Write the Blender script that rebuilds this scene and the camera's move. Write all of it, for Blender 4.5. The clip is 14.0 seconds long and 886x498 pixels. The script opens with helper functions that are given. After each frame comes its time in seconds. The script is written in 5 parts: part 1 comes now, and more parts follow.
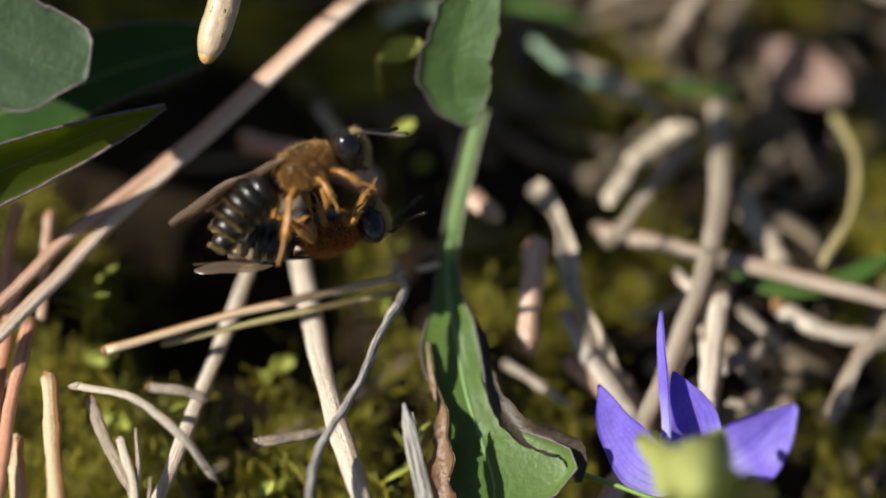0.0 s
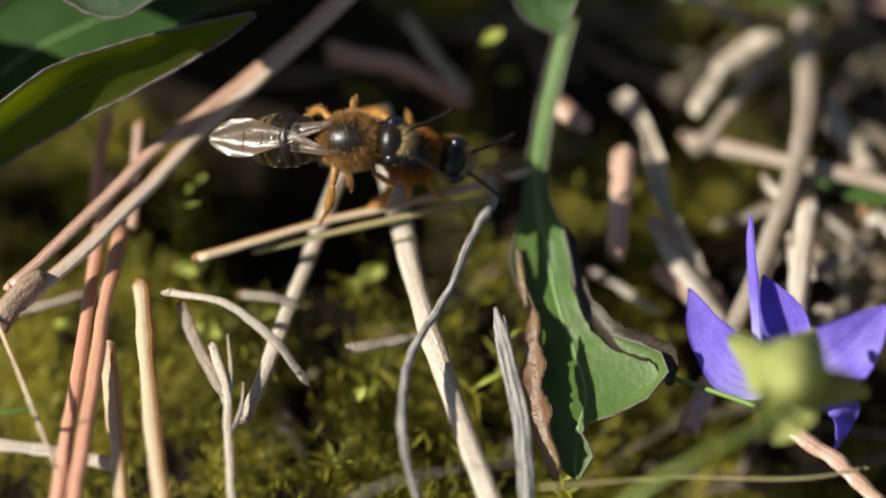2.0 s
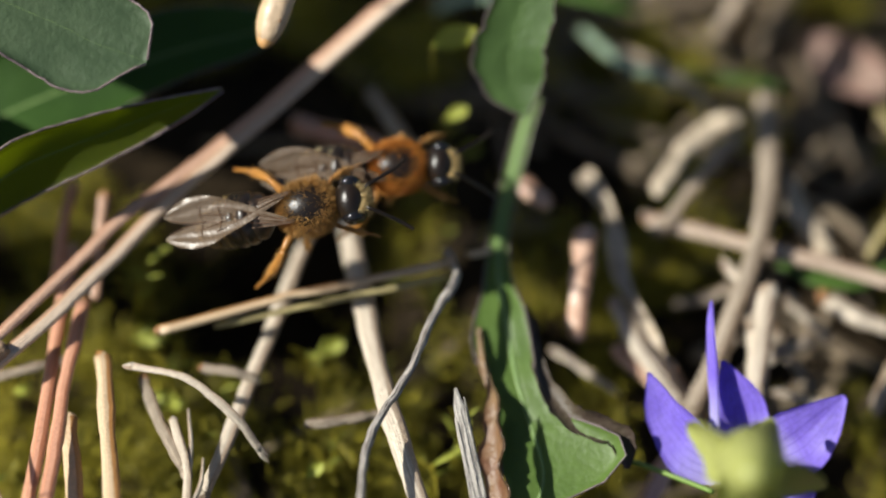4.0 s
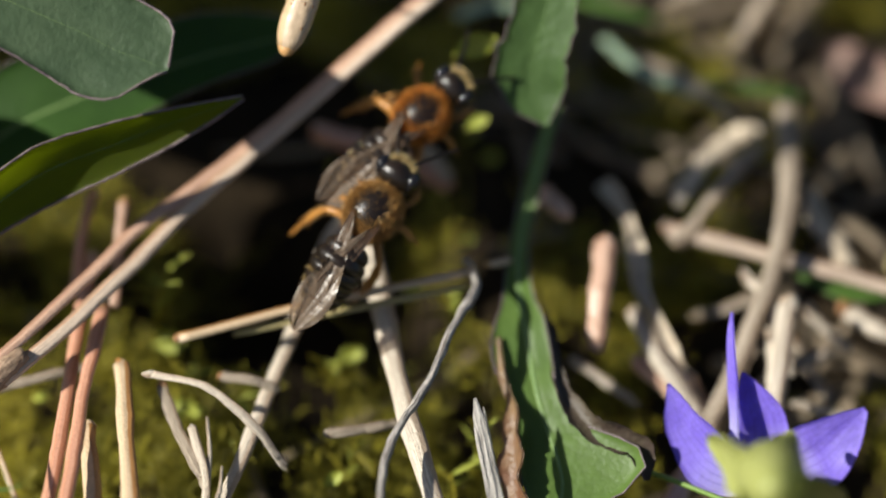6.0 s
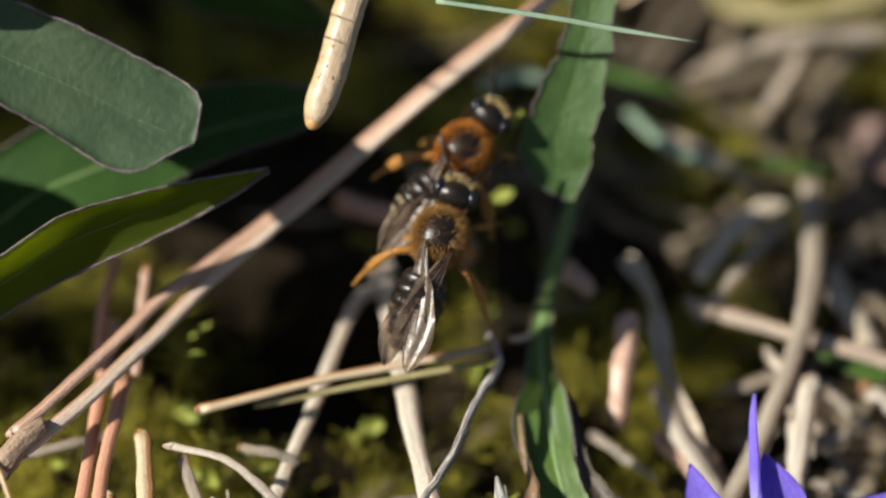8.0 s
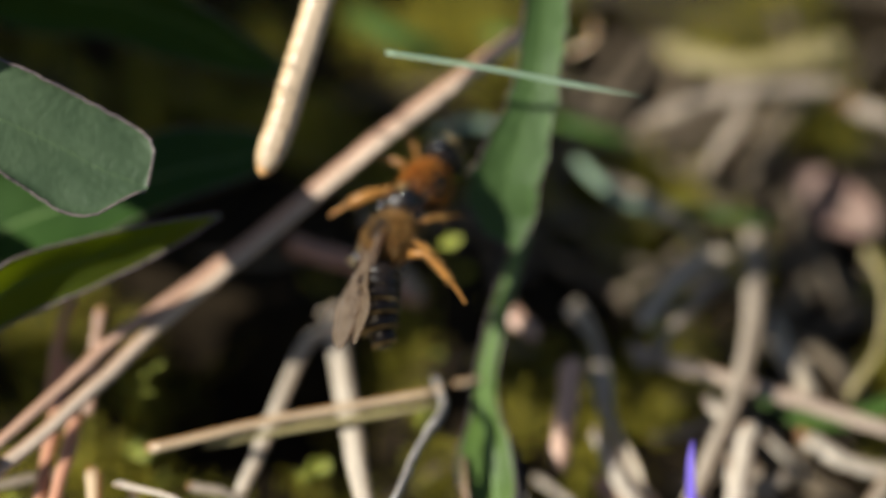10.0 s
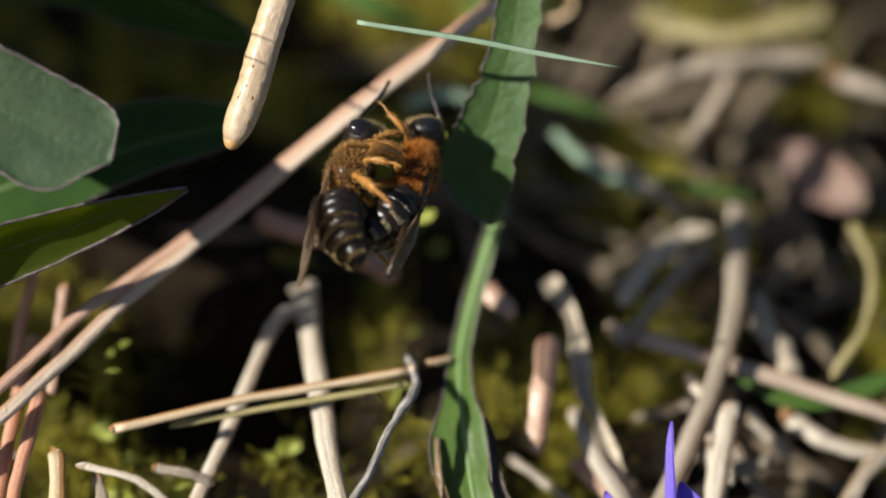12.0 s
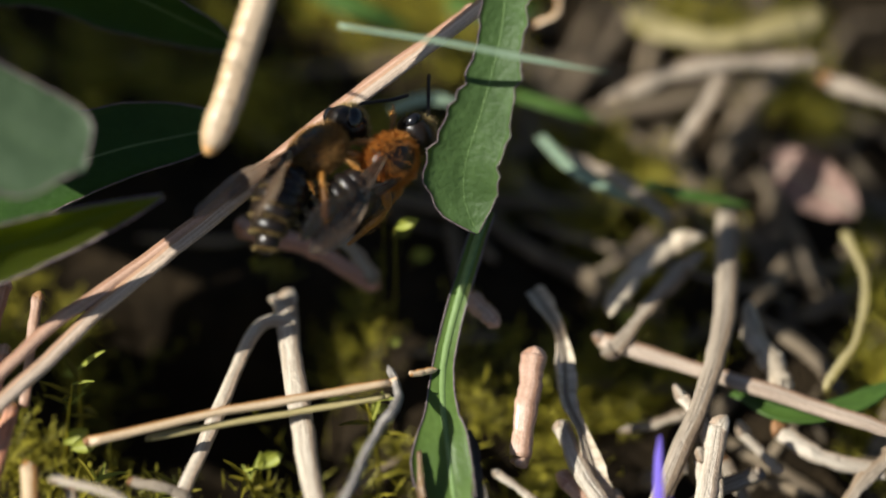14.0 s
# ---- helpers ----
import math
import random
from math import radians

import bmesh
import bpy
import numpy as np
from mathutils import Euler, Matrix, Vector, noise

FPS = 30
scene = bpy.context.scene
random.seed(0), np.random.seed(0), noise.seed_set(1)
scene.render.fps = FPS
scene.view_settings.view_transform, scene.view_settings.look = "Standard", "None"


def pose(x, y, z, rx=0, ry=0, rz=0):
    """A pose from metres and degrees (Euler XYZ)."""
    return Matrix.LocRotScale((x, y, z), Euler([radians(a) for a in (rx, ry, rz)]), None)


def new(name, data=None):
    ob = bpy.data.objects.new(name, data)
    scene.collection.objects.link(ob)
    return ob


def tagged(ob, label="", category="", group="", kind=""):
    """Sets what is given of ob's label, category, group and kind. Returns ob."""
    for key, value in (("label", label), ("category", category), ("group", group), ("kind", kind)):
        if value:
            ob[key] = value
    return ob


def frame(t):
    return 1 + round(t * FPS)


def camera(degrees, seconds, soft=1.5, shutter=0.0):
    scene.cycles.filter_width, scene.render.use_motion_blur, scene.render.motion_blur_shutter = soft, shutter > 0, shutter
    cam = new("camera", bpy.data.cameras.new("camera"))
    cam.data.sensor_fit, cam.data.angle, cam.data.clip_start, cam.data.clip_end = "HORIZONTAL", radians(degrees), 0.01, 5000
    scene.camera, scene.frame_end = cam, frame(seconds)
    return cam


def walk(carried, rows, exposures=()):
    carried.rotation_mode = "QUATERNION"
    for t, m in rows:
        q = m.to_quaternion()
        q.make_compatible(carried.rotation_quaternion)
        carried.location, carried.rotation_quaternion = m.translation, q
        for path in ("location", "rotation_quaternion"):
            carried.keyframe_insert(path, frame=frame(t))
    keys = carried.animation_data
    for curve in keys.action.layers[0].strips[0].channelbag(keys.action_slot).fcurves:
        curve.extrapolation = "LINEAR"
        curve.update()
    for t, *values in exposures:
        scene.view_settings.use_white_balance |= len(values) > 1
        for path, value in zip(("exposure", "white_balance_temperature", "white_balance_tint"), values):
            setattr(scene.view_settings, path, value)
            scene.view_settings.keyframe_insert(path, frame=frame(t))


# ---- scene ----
cam = camera(11.0, 14.0, soft=2.0)
cam.data.dof.use_dof = True
cam.data.dof.focus_distance = 0.2005
cam.data.dof.aperture_fstop = 14.0
PATH = [
    (0, pose(0.00341, -0.13332, 0.15718, 40.495, 1.355, -1.188)),
    (0.5, pose(0.00148, -0.13441, 0.15759, 40.544, 1.662, -1.231)),
    (1, pose(0.00128, -0.13884, 0.15639, 40.734, 1.783, -0.810)),
    (1.5, pose(0.00143, -0.13768, 0.15898, 40.687, 1.683, -0.673)),
    (2, pose(0.00101, -0.13690, 0.15510, 40.501, 1.916, -1.104)),
    (2.5, pose(-0.00116, -0.13539, 0.15761, 40.313, 1.439, -1.062)),
    (3, pose(-0.00134, -0.13645, 0.15750, 40.384, 0.869, -0.669)),
    (3.2, pose(-0.00090, -0.13540, 0.15878, 40.277, 0.797, -0.955)),
    (5.3, pose(-0.00027, -0.13288, 0.15852, 40.210, 0.140, -0.206)),
    (5.5, pose(-0.00082, -0.13240, 0.15910, 40.061, 0.440, -0.454)),
    (6, pose(-0.00104, -0.13326, 0.15895, 40.140, 0.253, -0.434)),
    (6.5, pose(-0.00064, -0.13210, 0.15964, 40.072, -0.011, -0.170)),
    (7, pose(-0.00060, -0.13193, 0.15983, 40.063, -0.312, 0.332)),
    (7.5, pose(-0.00097, -0.13100, 0.15965, 39.849, -0.243, 0.317)),
    (8, pose(-0.00286, -0.12986, 0.16136, 39.910, -0.535, 0.170)),
    (8.5, pose(-0.00133, -0.13060, 0.16379, 40.008, -0.630, 0.444)),
    (8.7, pose(-0.00109, -0.12979, 0.16336, 39.932, -0.913, 0.254)),
    (10.8, pose(-0.00003, -0.13234, 0.16763, 39.766, -1.044, 1.138)),
    (11, pose(-0.00087, -0.13260, 0.16717, 39.577, -1.300, 0.938)),
    (11.5, pose(-0.00001, -0.13056, 0.16403, 39.344, -1.113, 0.902)),
    (12, pose(0.00089, -0.12720, 0.16211, 39.486, -1.043, 0.870)),
    (12.5, pose(0.00073, -0.12552, 0.15695, 39.394, -1.063, 0.853)),
    (13, pose(0.00165, -0.12583, 0.15968, 39.276, -1.407, 1.028)),
    (13.5, pose(0.00129, -0.12475, 0.16124, 39.474, -1.320, 0.984)),
    (14, pose(0.00075, -0.12325, 0.15885, 39.316, -1.332, 0.827)),
]
walk(cam, PATH)

# world and sun
SUN = Vector((-0.77, -0.12, 0.62)).normalized()
world = bpy.data.worlds.new("sky")
scene.world = world
world.use_nodes = True
wn = world.node_tree
sky = wn.nodes.new("ShaderNodeTexSky")
sky.sky_type = "NISHITA"
sky.sun_disc = False
sky.sun_elevation = math.asin(SUN.z)
sky.sun_rotation = math.atan2(SUN.x, SUN.y)
wn.nodes["Background"].inputs["Strength"].default_value = 0.048
wn.links.new(sky.outputs[0], wn.nodes["Background"].inputs["Color"])
sun_data = bpy.data.lights.new("sun", "SUN")
sun_data.energy = 5.0
sun_data.angle = radians(0.5)
sun_data.color = (1.0, 0.98, 0.90)
sun = new("sun", sun_data)
sun.rotation_euler = SUN.to_track_quat("Z", "Y").to_euler()
scene.view_settings.exposure = 0.46

MM = 0.001


# ---- materials ----
def mat(name, base, second=None, rough=0.6, grain=(900, 900, 900), amount=0.5, fine=4000, bump=0.3, depth=0.05,
        sheen=0.0, translucent=0.0, glow_through=None, spec=0.4, coat=0.0, metal=0.0, vary=0.25, fibre=None, edge=None):
    """Principled surface with coarse and fine colour noise, relief and, if wanted, light passing through."""
    m = bpy.data.materials.new(name)
    m.use_nodes = True
    nt = m.node_tree
    N, L = nt.nodes, nt.links
    bsdf = N["Principled BSDF"]
    co = N.new("ShaderNodeTexCoord")
    mp = N.new("ShaderNodeMapping")
    mp.inputs["Scale"].default_value = fibre or grain
    at = N.new("ShaderNodeAttribute")
    at.attribute_name = "round"
    L.new(at.outputs["Vector"] if fibre else co.outputs["Object"], mp.inputs["Vector"])
    n1 = N.new("ShaderNodeTexNoise")
    n1.inputs["Scale"].default_value = 1.0
    n1.inputs["Detail"].default_value = 6.0
    L.new(mp.outputs[0], n1.inputs["Vector"])
    n2 = N.new("ShaderNodeTexNoise")
    n2.inputs["Scale"].default_value = fine
    n2.inputs["Detail"].default_value = 4.0
    L.new(co.outputs["Object"], n2.inputs["Vector"])
    ramp = N.new("ShaderNodeMapRange")
    ramp.inputs["From Min"].default_value = 0.3
    ramp.inputs["From Max"].default_value = 0.7
    L.new(n1.outputs["Fac"], ramp.inputs["Value"])
    mix = N.new("ShaderNodeMix")
    mix.data_type = "RGBA"
    sec = second or tuple(c * 0.5 for c in base)
    mix.inputs["A"].default_value = (*base, 1)
    mix.inputs["B"].default_value = (*sec, 1)
    amt = N.new("ShaderNodeMath")
    amt.operation = "MULTIPLY"
    amt.inputs[1].default_value = amount
    L.new(ramp.outputs[0], amt.inputs[0])
    L.new(amt.outputs[0], mix.inputs["Factor"])
    hsv = N.new("ShaderNodeHueSaturation")
    if edge:
        # one side of the half-round needle keeps a darker, warmer skin
        xyz = N.new("ShaderNodeSeparateXYZ")
        L.new(at.outputs["Vector"], xyz.inputs[0])
        wob = N.new("ShaderNodeMath")
        wob.operation = "MULTIPLY_ADD"
        wob.inputs[1].default_value = 0.5
        L.new(n1.outputs["Fac"], wob.inputs[0])
        L.new(xyz.outputs["X"], wob.inputs[2])
        er = N.new("ShaderNodeMapRange")
        er.inputs["From Min"].default_value = 0.42
        er.inputs["From Max"].default_value = 0.62
        L.new(wob.outputs[0], er.inputs["Value"])
        em = N.new("ShaderNodeMix")
        em.data_type = "RGBA"
        L.new(er.outputs[0], em.inputs["Factor"])
        L.new(mix.outputs["Result"], em.inputs["A"])
        em.inputs["B"].default_value = (*edge, 1)
        L.new(em.outputs["Result"], hsv.inputs["Color"])
    else:
        L.new(mix.outputs["Result"], hsv.inputs["Color"])
    ob = N.new("ShaderNodeObjectInfo")
    geo = N.new("ShaderNodeNewGeometry")
    both = N.new("ShaderNodeMath")
    both.operation = "ADD"
    L.new(ob.outputs["Random"], both.inputs[0])
    L.new(geo.outputs["Random Per Island"], both.inputs[1])
    vr = N.new("ShaderNodeMapRange")
    vr.inputs["From Max"].default_value = 2.0
    vr.inputs["To Min"].default_value = 1.0 - vary
    vr.inputs["To Max"].default_value = 1.0 + vary
    L.new(both.outputs[0], vr.inputs["Value"])
    fv = N.new("ShaderNodeMapRange")
    fv.inputs["To Min"].default_value = 0.75
    fv.inputs["To Max"].default_value = 1.25
    L.new(n2.outputs["Fac"], fv.inputs["Value"])
    mul = N.new("ShaderNodeMath")
    mul.operation = "MULTIPLY"
    L.new(vr.outputs[0], mul.inputs[0])
    L.new(fv.outputs[0], mul.inputs[1])
    L.new(mul.outputs[0], hsv.inputs["Value"])
    L.new(hsv.outputs[0], bsdf.inputs["Base Color"])
    bsdf.inputs["Roughness"].default_value = rough
    bsdf.inputs["Metallic"].default_value = metal
    bsdf.inputs["Specular IOR Level"].default_value = spec
    bsdf.inputs["Coat Weight"].default_value = coat
    bsdf.inputs["Sheen Weight"].default_value = sheen
    bsdf.inputs["Coat Roughness"].default_value = 0.22
    bp = N.new("ShaderNodeBump")
    bp.inputs["Strength"].default_value = bump
    bp.inputs["Distance"].default_value = depth * MM
    hsum = N.new("ShaderNodeMath")
    hsum.operation = "ADD"
    L.new(n1.outputs["Fac"], hsum.inputs[0])
    L.new(n2.outputs["Fac"], hsum.inputs[1])
    L.new(hsum.outputs[0], bp.inputs["Height"])
    L.new(bp.outputs[0], bsdf.inputs["Normal"])
    if translucent:
        tr = N.new("ShaderNodeBsdfTranslucent")
        tint = N.new("ShaderNodeMix")
        tint.data_type = "RGBA"
        tint.inputs["Factor"].default_value = 0.85 if glow_through else 0.0
        L.new(hsv.outputs[0], tint.inputs["A"])
        tint.inputs["B"].default_value = (*(glow_through or (1, 1, 1)), 1)
        L.new(tint.outputs["Result"], tr.inputs["Color"])
        sh = N.new("ShaderNodeMixShader")
        sh.inputs[0].default_value = translucent
        L.new(bsdf.outputs[0], sh.inputs[1])
        L.new(tr.outputs[0], sh.inputs[2])
        L.new(sh.outputs[0], N["Material Output"].inputs["Surface"])
    return m


STREAK = (250, 3500, 3500)
LONG = (2.6, 2.6, 0.16)
FIBRE = (6.5, 6.5, 0.30)
M = {
    "tan": mat("tan_needle", (0.63, 0.48, 0.32), (0.46, 0.31, 0.17), 0.42, amount=0.7, fine=6000, bump=0.8, depth=0.05, coat=0.5, fibre=LONG, edge=(0.38, 0.18, 0.055)),
    "rose": mat("rose_needle", (0.58, 0.38, 0.28), (0.36, 0.20, 0.13), 0.42, amount=0.7, fine=6000, bump=0.8, depth=0.05, coat=0.5, fibre=LONG, edge=(0.40, 0.22, 0.14)),
    "red": mat("red_needle", (0.70, 0.37, 0.25), (0.44, 0.19, 0.10), 0.28, amount=0.75, fine=6000, bump=0.7, depth=0.04, coat=1.0, fibre=LONG, edge=(0.42, 0.17, 0.09)),
    "pale": mat("pale_straw", (0.74, 0.65, 0.53), (0.40, 0.31, 0.22), 0.55, amount=0.95, fine=5000, bump=1.0, depth=0.09, coat=0.0, fibre=FIBRE, edge=(0.46, 0.34, 0.24)),
    "buff": mat("buff_needle", (0.66, 0.53, 0.41), (0.30, 0.20, 0.14), 0.48, amount=0.85, fine=6000, bump=0.9, depth=0.06, coat=0.25, fibre=(4.5, 4.5, 0.22), edge=(0.40, 0.24, 0.15)),
    "cream": mat("cream_needle", (0.58, 0.44, 0.30), (0.40, 0.28, 0.17), 0.45, amount=0.7, fine=2500, bump=1.0, depth=0.07, coat=0.15, fibre=(1.6, 1.6, 0.35), edge=(0.52, 0.36, 0.20)),
    "amber": mat("amber_tip", (0.56, 0.32, 0.13), (0.38, 0.19, 0.07), 0.45, (1200, 1200, 1200), 0.7, 5000, 0.4, 0.05),
    "tip": mat("brown_tip", (0.34, 0.17, 0.07), (0.16, 0.08, 0.04), 0.5, (1200, 1200, 1200), 0.7, 5000, 0.4, 0.05),
    "sheath": mat("grey_sheath", (0.36, 0.25, 0.17), (0.14, 0.085, 0.05), 0.7, amount=0.9, fine=6000, bump=1.0, depth=0.08, fibre=(3, 3, 1.0)),
    "palewood": mat("pale_stalk", (0.66, 0.56, 0.42), (0.28, 0.20, 0.13), 0.6, STREAK, 0.8, 4000, 0.7, 0.08),
    "greytan": mat("grey_tan_straw", (0.52, 0.43, 0.33), (0.22, 0.165, 0.115), 0.6, amount=1.0, fine=5000, bump=1.0, depth=0.10, fibre=FIBRE, edge=(0.28, 0.20, 0.13)),
    "olive": mat("olive_straw", (0.40, 0.33, 0.16), (0.22, 0.18, 0.07), 0.5, amount=0.7, fine=6000, bump=0.6, depth=0.05, fibre=LONG, edge=(0.25, 0.20, 0.06)),
    "greybark": mat("grey_bark", (0.64, 0.58, 0.52), (0.10, 0.08, 0.065), 0.55, amount=1.0, fine=7000, bump=1.0, depth=0.12, fibre=(3.5, 3.5, 1.4)),
    "greywood": mat("grey_wood", (0.70, 0.65, 0.58), (0.12, 0.10, 0.09), 0.65, amount=0.9, fine=7000, bump=1.0, depth=0.08, fibre=(2.5, 2.5, 0.7)),
    "grass": mat("green_grass", (0.09, 0.17, 0.03), (0.05, 0.10, 0.02), 0.45, STREAK, 0.5, 5000, 0.3, 0.04, translucent=0.25),
    "bluegrass": mat("bluish_grass", (0.36, 0.46, 0.32), (0.20, 0.30, 0.18), 0.4, STREAK, 0.5, 5000, 0.3, 0.04, translucent=0.15),
    "leaf": mat("leaf_blade", (0.125, 0.205, 0.045), (0.085, 0.15, 0.035), 0.45, (500, 500, 500), 0.7, 3500, 0.6, 0.07,
                translucent=0.34, glow_through=(0.36, 0.42, 0.02), spec=0.3, vary=0.1),
    # darker copy of leaf, shade of the two rear leaves put into the green
    "leaf_shaded": mat("shaded_green_leaf", (0.05, 0.11, 0.022), (0.03, 0.07, 0.015), 0.55, (400, 400, 400), 0.8, 3500, 0.6, 0.07,
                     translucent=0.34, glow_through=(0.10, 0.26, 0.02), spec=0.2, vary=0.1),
    "leaf_mid": mat("grey_green_leaf", (0.085, 0.15, 0.045), (0.055, 0.10, 0.03), 0.5, (500, 500, 500), 0.8, 3500, 0.8, 0.08,
                    translucent=0.30, glow_through=(0.30, 0.38, 0.04), spec=0.25, vary=0.1),
    "leaf_olive": mat("olive_leaf_blade", (0.085, 0.11, 0.012), (0.05, 0.07, 0.010), 0.6, (300, 300, 300), 0.9, 3500, 0.5, 0.06,
                      translucent=0.60, glow_through=(0.62, 0.70, 0.04), spec=0.2, vary=0.1),
    "leaf_grey": mat("grey_leaf_blade", (0.105, 0.155, 0.08), (0.06, 0.10, 0.05), 0.5, (300, 300, 300), 0.9, 3000, 0.7, 0.08,
                     translucent=0.34, glow_through=(0.14, 0.24, 0.05), spec=0.3, vary=0.1),
    "rib": mat("leaf_rib", (0.20, 0.30, 0.10), (0.12, 0.20, 0.06), 0.5, (900, 900, 900), 0.5, 4000, 0.3, 0.04, translucent=0.1),
    "rim": mat("leaf_rim", (0.22, 0.17, 0.16), (0.06, 0.04, 0.05), 0.45, (2500, 2500, 2500), 0.9, 9000, 0.8, 0.05),
    "withered": mat("withered_leaf", (0.26, 0.19, 0.10), (0.12, 0.04, 0.022), 0.4, (330, 330, 330), 1.0, 2500, 1.0, 0.15, translucent=0.1),
    "curl": mat("purplish_curl", (0.075, 0.06, 0.035), (0.035, 0.02, 0.02), 0.5, (700, 700, 700), 0.9, 4000, 0.8, 0.09),
    "petal": mat("violet_petal", (0.34, 0.25, 0.86), (0.20, 0.12, 0.66), 0.5, (600, 600, 600), 0.7, 5000, 0.4, 0.04,
                 translucent=0.45, vary=0.12),
    "sepal": mat("sepal", (0.50, 0.52, 0.18), (0.36, 0.39, 0.10), 0.4, (600, 600, 600), 0.6, 5000, 0.4, 0.05, translucent=0.35, vary=0.05),
    "stem": mat("green_stem", (0.16, 0.26, 0.05), (0.12, 0.18, 0.05), 0.5, (900, 900, 900), 0.5, 5000, 0.3, 0.04, translucent=0.1),
    "stalk": mat("olive_stalk", (0.26, 0.32, 0.07), (0.18, 0.22, 0.05), 0.5, (900, 900, 900), 0.5, 5000, 0.3, 0.04, translucent=0.15),
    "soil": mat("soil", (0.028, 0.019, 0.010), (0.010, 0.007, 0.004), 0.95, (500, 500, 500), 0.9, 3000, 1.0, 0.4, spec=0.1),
    "moss": mat("moss", (0.48, 0.41, 0.045), (0.17, 0.16, 0.018), 0.5, (220, 220, 220), 0.9, 3000, 0.2, 0.03,
                translucent=0.45, vary=0.8),
    "bright_moss": mat("bright_moss", (0.44, 0.46, 0.08), (0.32, 0.36, 0.04), 0.5, (700, 700, 700), 0.6, 4000, 0.3, 0.03, translucent=0.4, vary=0.2),
    "shoot_moss": mat("shoot_moss", (0.31, 0.26, 0.022), (0.15, 0.13, 0.012), 0.5, (700, 700, 700), 0.7, 4000, 0.3, 0.03, translucent=0.4, vary=0.35),
    "dead": mat("dead_leaf", (0.34, 0.22, 0.18), (0.20, 0.12, 0.09), 0.7, (500, 500, 500), 0.8, 3000, 0.6, 0.08, translucent=0.1),
    "litter": mat("litter", (0.24, 0.18, 0.115), (0.05, 0.035, 0.022), 0.65, (700, 700, 700), 0.8, 4000, 0.6, 0.06, vary=0.8),
    "black": mat("black_cuticle", (0.008, 0.006, 0.005), (0.024, 0.014, 0.008), 0.30, (900, 900, 900), 0.6, 12000, 0.5, 0.03, spec=0.45, vary=0.05),
    "eye": mat("eye", (0.008, 0.008, 0.010), (0.014, 0.012, 0.012), 0.16, (900, 900, 900), 0.5, 16000, 0.12, 0.01, spec=0.6, vary=0.05),
    "brown": mat("brown_cuticle", (0.16, 0.055, 0.014), (0.06, 0.02, 0.006), 0.35, (900, 900, 900), 0.7, 9000, 0.3, 0.02, vary=0.1),
    "orange": mat("orange_leg", (0.46, 0.21, 0.045), (0.22, 0.085, 0.018), 0.35, (1500, 1500, 1500), 0.8, 9000, 0.4, 0.03, vary=0.15),
    "fur": mat("golden_fur", (0.54, 0.31, 0.10), (0.34, 0.16, 0.04), 0.5, (800, 800, 800), 0.6, 5000, 0.0, 0.01, translucent=0.25, vary=0.5),
    "rust_fur": mat("rust_fur", (0.52, 0.22, 0.04), (0.32, 0.11, 0.018), 0.5, (800, 800, 800), 0.6, 5000, 0.0, 0.01, translucent=0.25, vary=0.5),
    "pale_fur": mat("pale_fur", (0.55, 0.42, 0.20), (0.38, 0.26, 0.10), 0.6, (800, 800, 800), 0.6, 5000, 0.0, 0.01, translucent=0.2, vary=0.4),
    "gold_band": mat("gold_band", (0.36, 0.26, 0.11), (0.22, 0.14, 0.05), 0.6, (1800, 1800, 1800), 0.7, 9000, 0.5, 0.03, vary=0.3),
    "band": mat("pale_band", (0.66, 0.57, 0.38), (0.44, 0.34, 0.18), 0.6, (1800, 1800, 1800), 0.7, 9000, 0.5, 0.03, vary=0.3),
    "vein": mat("wing_vein", (0.10, 0.05, 0.025), (0.05, 0.025, 0.012), 0.4, (900, 900, 900), 0.5, 9000, 0.1, 0.01),
}


def wing_material():
    m = bpy.data.materials.new("wing_membrane")
    m.use_nodes = True
    N, L = m.node_tree.nodes, m.node_tree.links
    b = N["Principled BSDF"]
    b.inputs["Base Color"].default_value = (0.26, 0.19, 0.13, 1)
    b.inputs["Roughness"].default_value = 0.36
    b.inputs["Specular IOR Level"].default_value = 1.0
    b.inputs["Coat Weight"].default_value = 0.4
    b.inputs["Coat Roughness"].default_value = 0.3
    co = N.new("ShaderNodeTexCoord")
    nz = N.new("ShaderNodeTexNoise")
    nz.inputs["Scale"].default_value = 1800.0
    L.new(co.outputs["Object"], nz.inputs["Vector"])
    bp = N.new("ShaderNodeBump")
    bp.inputs["Strength"].default_value = 0.5
    bp.inputs["Distance"].default_value = 0.00012
    L.new(nz.outputs["Fac"], bp.inputs["Height"])
    L.new(bp.outputs[0], b.inputs["Normal"])
    tr = N.new("ShaderNodeBsdfTransparent")
    tr.inputs["Color"].default_value = (0.80, 0.74, 0.67, 1)
    sh = N.new("ShaderNodeMixShader")
    sh.inputs[0].default_value = 0.36
    L.new(tr.outputs[0], sh.inputs[1])
    L.new(b.outputs[0], sh.inputs[2])
    L.new(sh.outputs[0], N["Material Output"].inputs["Surface"])
    return m


M["wing"] = wing_material()


